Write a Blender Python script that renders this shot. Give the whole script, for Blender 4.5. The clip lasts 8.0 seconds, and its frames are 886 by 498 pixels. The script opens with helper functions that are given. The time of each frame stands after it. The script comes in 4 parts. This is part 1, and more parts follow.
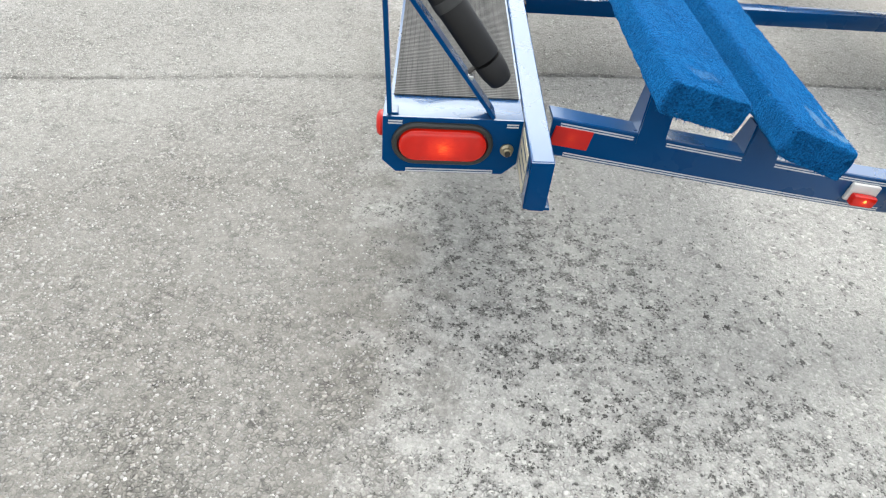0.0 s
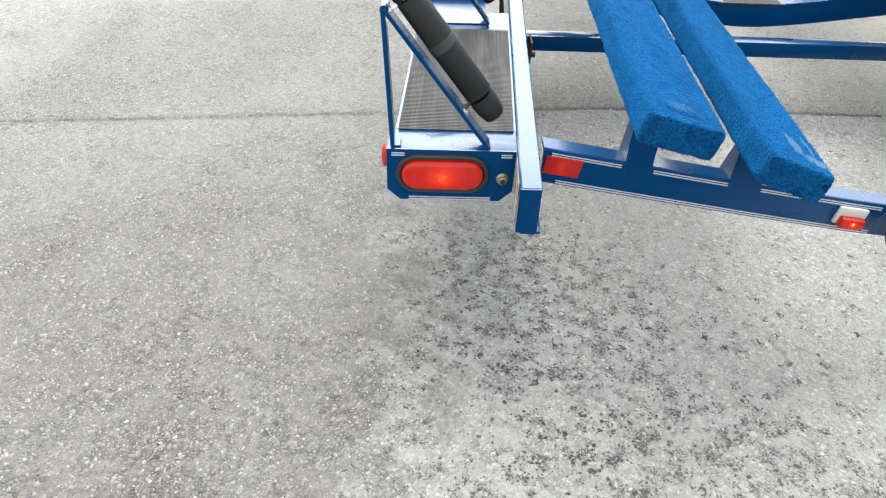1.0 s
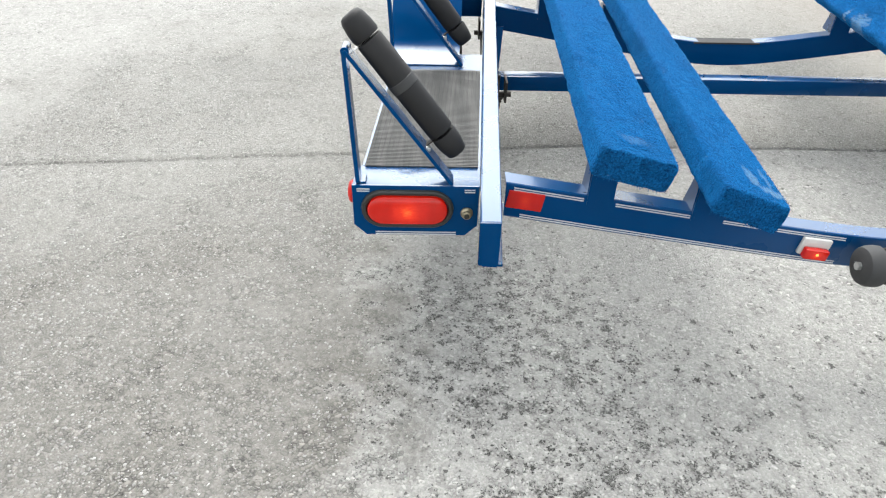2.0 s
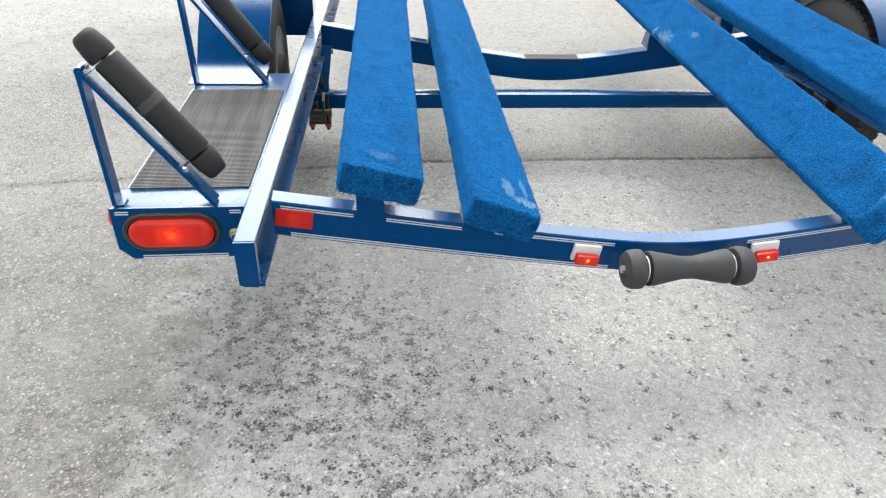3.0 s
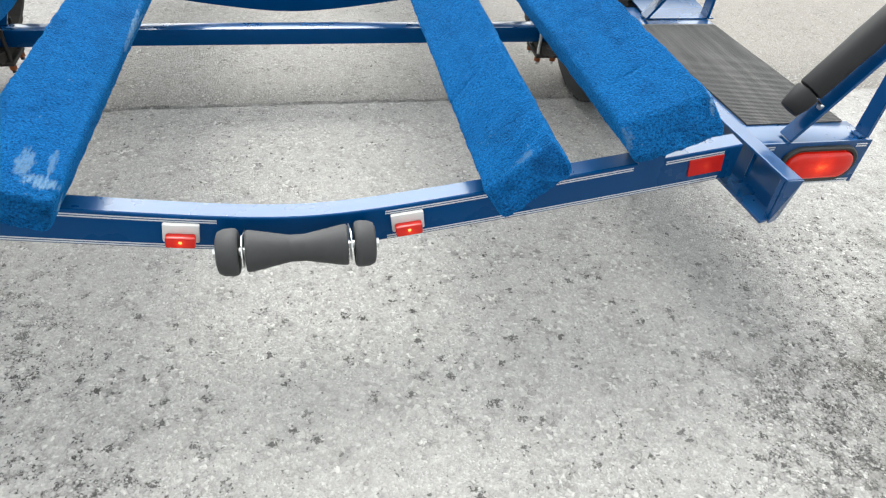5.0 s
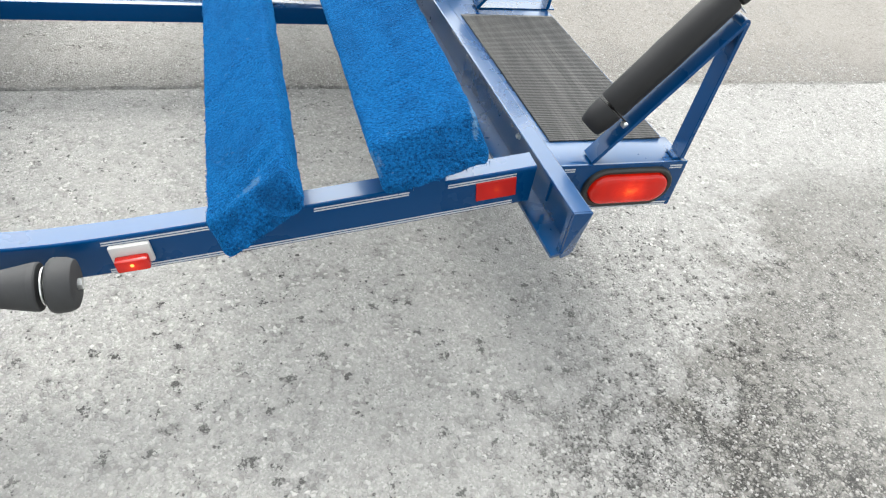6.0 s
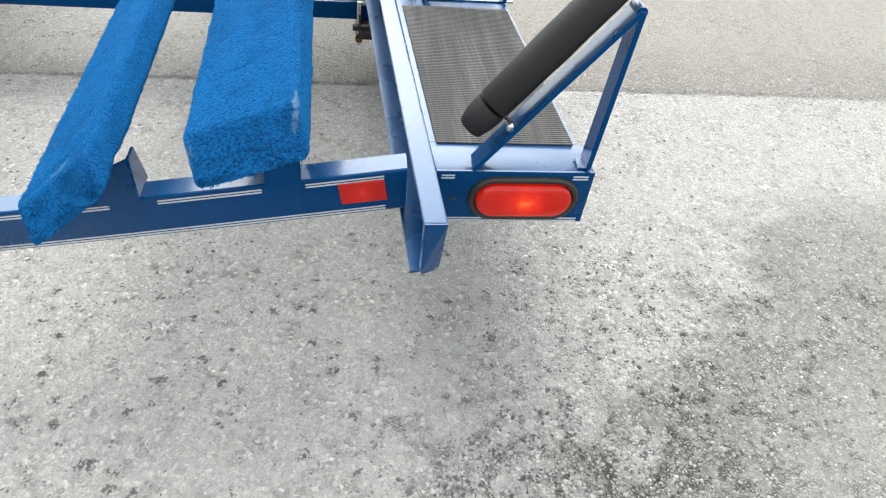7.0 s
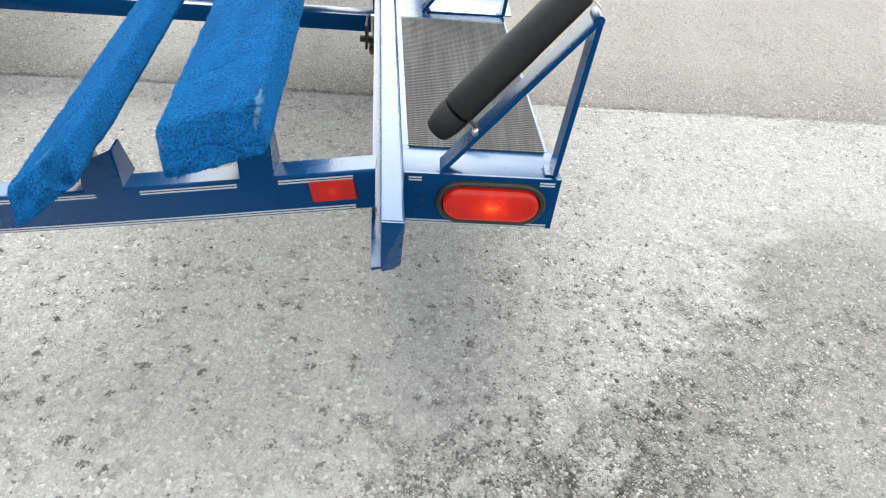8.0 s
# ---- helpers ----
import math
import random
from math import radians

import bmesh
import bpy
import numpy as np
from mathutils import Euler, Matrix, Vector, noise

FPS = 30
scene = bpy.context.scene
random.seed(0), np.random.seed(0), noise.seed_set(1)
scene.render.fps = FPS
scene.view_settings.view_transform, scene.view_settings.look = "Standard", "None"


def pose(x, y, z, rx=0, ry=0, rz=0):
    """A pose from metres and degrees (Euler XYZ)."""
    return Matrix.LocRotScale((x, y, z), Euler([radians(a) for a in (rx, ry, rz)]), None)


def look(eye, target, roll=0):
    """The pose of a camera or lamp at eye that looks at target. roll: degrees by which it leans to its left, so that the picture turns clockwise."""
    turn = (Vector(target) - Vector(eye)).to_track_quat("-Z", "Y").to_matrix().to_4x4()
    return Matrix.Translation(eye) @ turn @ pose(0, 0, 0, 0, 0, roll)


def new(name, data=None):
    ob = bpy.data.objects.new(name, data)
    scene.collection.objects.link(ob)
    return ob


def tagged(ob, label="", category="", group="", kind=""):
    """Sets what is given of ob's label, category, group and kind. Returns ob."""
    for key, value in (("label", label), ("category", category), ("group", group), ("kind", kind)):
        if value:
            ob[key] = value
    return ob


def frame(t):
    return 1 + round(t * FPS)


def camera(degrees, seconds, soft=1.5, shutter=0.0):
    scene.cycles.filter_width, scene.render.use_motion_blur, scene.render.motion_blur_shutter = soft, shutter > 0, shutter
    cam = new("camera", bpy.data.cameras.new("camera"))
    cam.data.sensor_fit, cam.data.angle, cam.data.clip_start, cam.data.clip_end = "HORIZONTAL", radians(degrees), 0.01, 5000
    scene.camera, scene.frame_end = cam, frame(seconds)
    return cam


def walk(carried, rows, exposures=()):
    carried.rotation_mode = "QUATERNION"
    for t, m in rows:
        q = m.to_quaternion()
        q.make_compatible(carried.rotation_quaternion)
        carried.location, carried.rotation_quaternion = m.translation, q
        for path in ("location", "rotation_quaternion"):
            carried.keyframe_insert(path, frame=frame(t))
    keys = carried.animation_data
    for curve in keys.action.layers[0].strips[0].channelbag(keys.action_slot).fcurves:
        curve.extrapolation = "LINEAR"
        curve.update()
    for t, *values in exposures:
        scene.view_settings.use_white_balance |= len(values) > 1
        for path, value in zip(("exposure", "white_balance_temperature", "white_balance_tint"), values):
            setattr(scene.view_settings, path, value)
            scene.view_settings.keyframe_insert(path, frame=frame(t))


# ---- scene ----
cam = camera(66.8, 8.0, soft=1.2)
PATH = [
    (0, (-1.213, -1.061, 1.109), (-1.035, 0.401, -0.244), 6.0),
    (0.5, (-1.152, -1.135, 1.149), (-1.056, 0.367, -0.168), 3.6),
    (1, (-1.141, -1.15, 1.16), (-1.083, 0.382, -0.124), 2.6),
    (1.2, (-1.135, -1.151, 1.166), (-1.093, 0.391, -0.107), 2.2),
    (2.3, (-0.974, -1.178, 1.162), (-0.93, 0.443, -0.008), 1.1),
    (2.5, (-0.9, -1.177, 1.169), (-0.806, 0.445, 0.003), 1.5),
    (3, (-0.729, -1.192, 1.172), (-0.486, 0.432, 0.031), 3.3),
    (3.3, (-0.632, -1.182, 1.187), (-0.303, 0.4, 0.01), 4.6),
    (3.5, (-0.575, -1.172, 1.192), (-0.208, 0.388, -0.004), 5.1),
    (4, (-0.417, -1.119, 1.185), (-0.025, 0.382, -0.076), 6.0),
    (4.2, (-0.33, -1.111, 1.182), (0.032, 0.388, -0.092), 5.3),
    (5.3, (0.127, -1.021, 1.148), (0.548, 0.423, -0.17), 5.9),
    (5.5, (0.201, -1.002, 1.153), (0.67, 0.417, -0.176), 7.1),
    (6, (0.411, -0.895, 1.149), (0.936, 0.476, -0.208), 10.3),
    (6.5, (0.655, -0.872, 1.12), (1.046, 0.544, -0.238), 8.8),
    (7, (0.825, -0.868, 1.108), (1.078, 0.565, -0.264), 6.9),
    (7.5, (0.924, -0.897, 1.115), (1.078, 0.572, -0.232), 5.7),
    (8, (0.963, -0.915, 1.112), (1.071, 0.566, -0.228), 5.4),
]
walk(cam, [(t, look(eye, target, roll)) for t, eye, target, roll in PATH], exposures=[(0, 1.77), (8, 1.77)])

# ---------------------------------------------------------------- light
SUN_ELEVATION, SUN_TURN = radians(58), radians(-9)
world = bpy.data.worlds.new("hazy_sky")
scene.world = world
world.use_nodes = True
wn, wl = world.node_tree.nodes, world.node_tree.links
wn.clear()
sky = wn.new("ShaderNodeTexSky")
sky.sky_type, sky.sun_disc = "NISHITA", False
sky.sun_elevation, sky.sun_rotation = SUN_ELEVATION, SUN_TURN
sky.dust_density, sky.air_density, sky.ozone_density = 3.0, 1.0, 1.0
haze = wn.new("ShaderNodeHueSaturation")
haze.inputs["Saturation"].default_value = 0.16
backg = wn.new("ShaderNodeBackground")
backg.inputs["Strength"].default_value = 0.15
wout = wn.new("ShaderNodeOutputWorld")
wl.new(sky.outputs["Color"], haze.inputs["Color"])
cast = wn.new("ShaderNodeMix")
cast.data_type, cast.blend_type = "RGBA", "MULTIPLY"
cast.inputs[0].default_value = 1.0
cast.inputs[7].default_value = (0.984, 1.0, 0.985, 1)
wl.new(haze.outputs["Color"], cast.inputs[6])
wl.new(cast.outputs[2], backg.inputs["Color"])
wl.new(backg.outputs["Background"], wout.inputs["Surface"])

sun_data = bpy.data.lights.new("sun", "SUN")
sun_data.energy, sun_data.angle, sun_data.color = 0.5, radians(70), (1.0, 0.98, 0.95)
sun = new("sun", sun_data)
sun_from = Vector((math.sin(SUN_TURN) * math.cos(SUN_ELEVATION), math.cos(SUN_TURN) * math.cos(SUN_ELEVATION), math.sin(SUN_ELEVATION)))
sun.matrix_world = look(sun_from * 20, (0, 0, 0))


# ---------------------------------------------------------------- materials
def material(name):
    m = bpy.data.materials.new(name)
    m.use_nodes = True
    nt = m.node_tree
    return m, nt, nt.nodes["Principled BSDF"]


def node(nt, kind, **inputs):
    n = nt.nodes.new(kind)
    for k, v in inputs.items():
        n.inputs[k.replace("_", " ")].default_value = v
    return n


def ramp(nt, source, stops, smooth=False):
    r = nt.nodes.new("ShaderNodeValToRGB")
    r.color_ramp.interpolation = "EASE" if smooth else "LINEAR"
    while len(r.color_ramp.elements) < len(stops):
        r.color_ramp.elements.new(0.5)
    for e, (p, c) in zip(r.color_ramp.elements, stops):
        e.position = p
        e.color = (*c, 1) if isinstance(c, tuple) else (c, c, c, 1)
    nt.links.new(source, r.inputs["Fac"])
    return r.outputs["Color"]


def mixed(nt, fac, a, b, mode="MIX"):
    n = nt.nodes.new("ShaderNodeMix")
    n.data_type, n.blend_type = "RGBA", mode
    for sock, v in ((n.inputs[0], fac), (n.inputs[6], a), (n.inputs[7], b)):
        if isinstance(v, (int, float)):
            sock.default_value = v
        elif isinstance(v, tuple):
            sock.default_value = (*v, 1)
        else:
            nt.links.new(v, sock)
    return n.outputs[2]


def calc(nt, op, a, b=0.0, c=0.0, clamp=False):
    n = nt.nodes.new("ShaderNodeMath")
    n.operation, n.use_clamp = op, clamp
    for sock, v in zip(n.inputs, (a, b, c)):
        if isinstance(v, (int, float)):
            sock.default_value = v
        else:
            nt.links.new(v, sock)
    return n.outputs[0]


def place(nt, scale=(1, 1, 1)):
    geo = nt.nodes.new("ShaderNodeNewGeometry")
    mp = nt.nodes.new("ShaderNodeMapping")
    mp.inputs["Scale"].default_value = scale
    nt.links.new(geo.outputs["Position"], mp.inputs["Vector"])
    return mp.outputs["Vector"]


def noise_of(nt, scale, detail=3.0, rough=0.55, vec=None, warp=0.0):
    n = node(nt, "ShaderNodeTexNoise", Scale=scale, Detail=detail, Roughness=rough, Distortion=warp)
    nt.links.new(vec if vec else place(nt), n.inputs["Vector"])
    return n.outputs["Fac"]


def bumped(nt, bsdf, height, strength, distance):
    b = node(nt, "ShaderNodeBump", Strength=strength, Distance=distance)
    nt.links.new(height, b.inputs["Height"])
    nt.links.new(b.outputs["Normal"], bsdf.inputs["Normal"])
    return b


def simple(name, colour, rough, metal=0.0, vary=0.2, scale=60.0, bump=0.15, dist=0.001, spec=0.5):
    m, nt, p = material(name)
    f = noise_of(nt, scale, 4.0)
    g = noise_of(nt, scale / 12, 3.0)
    lo = tuple(c * (1 - vary) for c in colour)
    hi = tuple(min(1, c * (1 + vary)) for c in colour)
    col = mixed(nt, calc(nt, "ADD", calc(nt, "MULTIPLY", f, 0.5), calc(nt, "MULTIPLY", g, 0.5)), lo, hi)
    nt.links.new(col, p.inputs["Base Color"])
    nt.links.new(calc(nt, "ADD", calc(nt, "MULTIPLY", g, 0.2), rough - 0.1, clamp=True), p.inputs["Roughness"])
    p.inputs["Metallic"].default_value = metal
    p.inputs["Specular IOR Level"].default_value = spec
    bumped(nt, p, f, bump, dist)
    return m


def make_paint():
    m, nt, p = material("blue_gloss_paint")
    big, fine = noise_of(nt, 7.0, 4.0), noise_of(nt, 220.0, 3.0)
    specks = ramp(nt, noise_of(nt, 90.0, 5.0, 0.65), [(0.72, 0.0), (0.78, 1.0)])
    col = mixed(nt, big, (0.0003, 0.034, 0.118), (0.0006, 0.049, 0.158))
    col = mixed(nt, calc(nt, "MULTIPLY", specks, 0.25), col, (0.25, 0.27, 0.29))
    nt.links.new(col, p.inputs["Base Color"])
    p.inputs["IOR"].default_value = 1.5
    nt.links.new(calc(nt, "ADD", calc(nt, "MULTIPLY", big, 0.16), 0.20), p.inputs["Roughness"])
    lw = node(nt, "ShaderNodeLayerWeight", Blend=0.5)
    gloss = ramp(nt, lw.outputs["Facing"], [(0.22, 0.0), (0.48, 1.0)])
    nt.links.new(calc(nt, "MULTIPLY", gloss, 0.7), p.inputs["Specular IOR Level"])
    nt.links.new(calc(nt, "MULTIPLY_ADD", gloss, 0.62, 0.14), p.inputs["Coat Weight"])
    p.inputs["Coat IOR"].default_value = 1.5
    p.inputs["Specular Tint"].default_value = (0.78, 0.95, 1.0, 1)
    nt.links.new(calc(nt, "ADD", calc(nt, "MULTIPLY", big, 0.14), 0.06), p.inputs["Coat Roughness"])
    bumped(nt, p, fine, 0.06, 0.0006)
    return m


def make_carpet():
    m, nt, p = material("blue_bunk_carpet")
    ripple = noise_of(nt, 270.0, 4.0, 0.65, place(nt, (0.8, 1.05, 1.0)))
    fine = noise_of(nt, 420.0, 3.0, 0.7)
    mid = noise_of(nt, 22.0, 5.0, 0.65, place(nt, (1.0, 0.6, 1.0)))
    big = noise_of(nt, 6.0, 3.0)
    dimple = noise_of(nt, 190.0, 4.0, 0.6)
    tone = calc(nt, "ADD", calc(nt, "MULTIPLY", ripple, 0.55), calc(nt, "ADD", calc(nt, "MULTIPLY", fine, 0.25), calc(nt, "MULTIPLY", dimple, 0.20)))
    pile = ramp(nt, tone, [(0.40, 0.0), (0.57, 1.0)])
    col = mixed(nt, pile, (0.0006, 0.025, 0.092), (0.0034, 0.110, 0.315))
    # trodden patches lie flatter and duller; broad worn stretches are a little paler
    col = mixed(nt, ramp(nt, mid, [(0.50, 0.0), (0.64, 0.7)]), col, mixed(nt, pile, (0.0004, 0.016, 0.062), (0.0022, 0.066, 0.200)))
    col = mixed(nt, ramp(nt, big, [(0.42, 0.0), (0.62, 0.6)]), col, mixed(nt, pile, (0.0009, 0.036, 0.118), (0.0036, 0.104, 0.285)))
    col = mixed(nt, ramp(nt, noise_of(nt, 11.0, 4.0, 0.6, place(nt, (1.0, 0.45, 1.0))), [(0.52, 0.0), (0.70, 0.55)]), col, (0.0012, 0.030, 0.100))
    col = mixed(nt, ramp(nt, dimple, [(0.30, 0.7), (0.40, 0.0)]), col, (0.001, 0.020, 0.075))
    scuff = noise_of(nt, 170.0, 5.0, 0.7, place(nt, (1.0, 0.25, 1.0)))
    worn = ramp(nt, calc(nt, "MULTIPLY", noise_of(nt, 16.0, 5.0, 0.7), noise_of(nt, 130.0, 3.0)), [(0.40, 0.0), (0.47, 0.6)])
    sep = nt.nodes.new("ShaderNodeSeparateXYZ")
    nt.links.new(place(nt), sep.inputs[0])
    # rubbed bare: (x, y, half width, half length, how much)
    for cx, cy, rx, ry, much in ((-0.400, -0.075, 0.036, 0.026, 0.8), (-0.430, -0.035, 0.018, 0.060, 0.55), (-0.395, -0.02, 0.008, 0.05, 0.5), (-0.351, 0.50, 0.006, 0.26, 0.7), (0.405, -0.060, 0.026, 0.014, 0.4),
                                (0.33, 1.02, 0.035, 0.06, 0.5), (0.31, 1.10, 0.045, 0.016, 0.7), (0.585, -0.085, 0.020, 0.030, 0.35), (0.742, -0.06, 0.008, 0.040, 0.55), (-0.68, -0.06, 0.045, 0.025, 0.2), (0.385, 0.92, 0.014, 0.03, 0.5)):
        dx = calc(nt, "DIVIDE", calc(nt, "SUBTRACT", sep.outputs[0], cx), rx)
        dy = calc(nt, "DIVIDE", calc(nt, "SUBTRACT", sep.outputs[1], cy), ry)
        d = calc(nt, "ADD", calc(nt, "MULTIPLY", dx, dx), calc(nt, "MULTIPLY", dy, dy))
        rub = calc(nt, "MULTIPLY", ramp(nt, calc(nt, "SUBTRACT", calc(nt, "MULTIPLY_ADD", scuff, 2.6, -0.75), d), [(0.0, 0.0), (0.5, 1.0)]), much)
        worn = calc(nt, "MAXIMUM", worn, rub)
    col = mixed(nt, worn, col, (0.17, 0.28, 0.37))
    nt.links.new(col, p.inputs["Base Color"])
    p.inputs["Roughness"].default_value = 0.95
    p.inputs["Specular IOR Level"].default_value = 0.1
    p.inputs["Sheen Weight"].default_value = 0.42
    p.inputs["Sheen Roughness"].default_value = 0.32
    p.inputs["Sheen Tint"].default_value = (0.0, 0.38, 1.0, 1)
    bumped(nt, p, calc(nt, "ADD", calc(nt, "ADD", calc(nt, "MULTIPLY", fine, 0.5), ripple), calc(nt, "ADD", calc(nt, "MULTIPLY", mid, 0.6), dimple)), 1.0, 0.0042)
    return m


def make_asphalt():
    m, nt, p = material("worn_asphalt")
    pos = place(nt)
    sep = nt.nodes.new("ShaderNodeSeparateXYZ")
    nt.links.new(pos, sep.inputs[0])
    x, y = sep.outputs[0], sep.outputs[1]
    wob = noise_of(nt, 2.2, 4.0, 0.6)
    wob2 = noise_of(nt, 9.0, 4.0, 0.65)

    def blob(cx, cy, rx, ry, ragged=0.9):
        dx = calc(nt, "DIVIDE", calc(nt, "SUBTRACT", x, cx), rx)
        dy = calc(nt, "DIVIDE", calc(nt, "SUBTRACT", y, cy), ry)
        d = calc(nt, "SQRT", calc(nt, "ADD", calc(nt, "MULTIPLY", dx, dx), calc(nt, "MULTIPLY", dy, dy)))
        d = calc(nt, "ADD", d, calc(nt, "MULTIPLY", calc(nt, "SUBTRACT", calc(nt, "ADD", wob, wob2), 1.0), ragged))
        return ramp(nt, d, [(0.45, 1.0), (1.0, 0.0)], True)

    # stones of two sizes in a pale binder
    warp = nt.nodes.new("ShaderNodeVectorMath")
    warp.operation = "MULTIPLY_ADD"
    shake = node(nt, "ShaderNodeTexNoise", Scale=90.0, Detail=2.0)
    nt.links.new(pos, shake.inputs["Vector"])
    nt.links.new(shake.outputs["Color"], warp.inputs[0])
    warp.inputs[1].default_value = (0.006, 0.006, 0.0)
    nt.links.new(pos, warp.inputs[2])
    spot = warp.outputs[0]

    def cells(scale, feature="F1"):
        v = node(nt, "ShaderNodeTexVoronoi", Scale=scale, Randomness=1.0)
        v.feature = feature
        nt.links.new(spot, v.inputs["Vector"])
        return v

    v, ve, v2, ve2 = cells(120.0), cells(120.0, "DISTANCE_TO_EDGE"), cells(250.0), cells(250.0, "DISTANCE_TO_EDGE")
    stone = nt.nodes.new("ShaderNodeSeparateColor")
    nt.links.new(v.outputs["Color"], stone.inputs[0])
    grit = nt.nodes.new("ShaderNodeSeparateColor")
    nt.links.new(v2.outputs["Color"], grit.inputs[0])
    tint = ramp(nt, stone.outputs[0], [(0.0, (0.20, 0.197, 0.186)), (0.25, (0.285, 0.281, 0.266)), (0.75, (0.350, 0.345, 0.326)), (0.9, (0.41, 0.403, 0.381)), (1.0, (0.54, 0.53, 0.50))])
    fine = ramp(nt, grit.outputs[1], [(0.0, (0.22, 0.218, 0.206)), (0.3, (0.315, 0.311, 0.294)), (0.8, (0.370, 0.365, 0.346)), (1.0, (0.50, 0.492, 0.468))])

    # rough bare patches, where the binder has gone and the gaps are open
    rough_left = blob(-0.93, 0.05, 0.55, 0.42)
    rough_near = blob(-0.62, -0.55, 0.65, 0.42)
    rough_right = calc(nt, "MAXIMUM", blob(1.25, -0.45, 0.5, 0.42), calc(nt, "MULTIPLY", blob(1.45, -0.10, 0.50, 0.55), 0.35))
    brown = blob(-1.45, -0.25, 0.5, 0.8)
    bare = calc(nt, "MAXIMUM", calc(nt, "MAXIMUM", rough_left, rough_near), rough_right)
    bare = calc(nt, "MAXIMUM", bare, calc(nt, "MULTIPLY", brown, 0.7))
    coarse = ramp(nt, calc(nt, "ADD", noise_of(nt, 12.0, 4.0), calc(nt, "MULTIPLY", bare, 0.12)), [(0.42, 0.1), (0.6, 0.95)])
    col = mixed(nt, coarse, fine, tint)
    gaps = calc(nt, "MAXIMUM", calc(nt, "MULTIPLY", ramp(nt, ve.outputs["Distance"], [(0.02, 1.0), (0.20, 0.0)]), coarse),
                calc(nt, "MULTIPLY", ramp(nt, ve2.outputs["Distance"], [(0.0, 0.8), (0.16, 0.0)]), calc(nt, "SUBTRACT", 1.0, coarse)))
    left = ramp(nt, calc(nt, "SUBTRACT", calc(nt, "MULTIPLY", calc(nt, "SUBTRACT", calc(nt, "ADD", wob, wob2), 1.0), 0.5), calc(nt, "ADD", x, 1.10)), [(0.0, 0.0), (0.16, 1.0)])
    right = ramp(nt, calc(nt, "ADD", calc(nt, "MULTIPLY", calc(nt, "SUBTRACT", calc(nt, "ADD", wob, wob2), 1.0), 0.8), calc(nt, "SUBTRACT", calc(nt, "MULTIPLY_ADD", y, -0.7, x), 1.50)), [(-0.05, 0.0), (0.17, 1.0)])
    # both fade out some metres from the trailer
    out = calc(nt, "ADD", calc(nt, "SQRT", calc(nt, "ADD", calc(nt, "MULTIPLY", x, x), calc(nt, "MULTIPLY", y, y))), calc(nt, "MULTIPLY", wob, 2.0))
    fade = ramp(nt, calc(nt, "MULTIPLY", out, 0.2), [(0.66, 1.0), (0.98, 0.0)], True)
    right = calc(nt, "MULTIPLY", right, ramp(nt, calc(nt, "MULTIPLY_ADD", wob, 0.3, y), [(0.50, 1.0), (0.72, 0.0)], True))
    left = calc(nt, "MULTIPLY", left, ramp(nt, calc(nt, "MULTIPLY_ADD", wob, 0.4, y), [(0.35, 1.0), (1.05, 0.68)], True))
    left, right = calc(nt, "MULTIPLY", left, fade), calc(nt, "MULTIPLY", right, fade)
    gappy = ramp(nt, noise_of(nt, 55.0, 3.0), [(0.38, 0.1), (0.62, 1.0)])
    opened = calc(nt, "MULTIPLY", calc(nt, "MULTIPLY", gaps, gappy), calc(nt, "ADD", calc(nt, "ADD", calc(nt, "MULTIPLY", bare, 0.26), calc(nt, "MULTIPLY", calc(nt, "MAXIMUM", calc(nt, "MULTIPLY", left, 0.7), right), 0.55)), 0.40), clamp=True)
    col = mixed(nt, opened, col, (0.055, 0.055, 0.051))
    col = mixed(nt, calc(nt, "MULTIPLY", brown, 0.08), col, (0.22, 0.195, 0.165))

    col = mixed(nt, calc(nt, "MULTIPLY", calc(nt, "MAXIMUM", rough_left, rough_near), 0.38), col, (0.41, 0.407, 0.388))
    # stones lost from the surface, in clumps, most of them in the bare patches
    clump = noise_of(nt, 24.0, 5.0, 0.66)
    clumpy = ramp(nt, clump, [(0.47, 0.0), (0.62, 1.0)])
    frayed = noise_of(nt, 380.0, 3.0, 0.7)
    chance_lost = calc(nt, "MULTIPLY_ADD", clumpy, calc(nt, "MULTIPLY_ADD", bare, 0.32, 0.05), calc(nt, "MULTIPLY_ADD", bare, 0.035, 0.005))
    chance_lost = calc(nt, "MULTIPLY", chance_lost, calc(nt, "SUBTRACT", 1.0, calc(nt, "MULTIPLY", left, 0.85)))

    def lost(pick, edge, worn):
        gone = ramp(nt, calc(nt, "SUBTRACT", calc(nt, "ADD", pick, calc(nt, "MULTIPLY", chance_lost, worn)), 1.0), [(0.0, 0.0), (0.02, 1.0)])
        ragged = calc(nt, "ADD", edge, calc(nt, "MULTIPLY", calc(nt, "SUBTRACT", frayed, 0.5), 0.5))
        return calc(nt, "MULTIPLY", gone, ramp(nt, ragged, [(0.02, 0.1), (0.14, 1.0)]))

    crack = ramp(nt, ve.outputs["Distance"], [(0.06, 1.0), (0.30, 0.0)])
    pits = calc(nt, "MAXIMUM", lost(stone.outputs[1], ve.outputs["Distance"], 0.8), lost(grit.outputs[0], ve2.outputs["Distance"], 1.0))
    pits = calc(nt, "MAXIMUM", pits, calc(nt, "MULTIPLY", calc(nt, "MULTIPLY", crack, chance_lost), 1.6), clamp=True)
    # single holes where a few stones have come out
    hole = cells(24.0)
    chance = nt.nodes.new("ShaderNodeSeparateColor")
    nt.links.new(hole.outputs["Color"], chance.inputs[0])
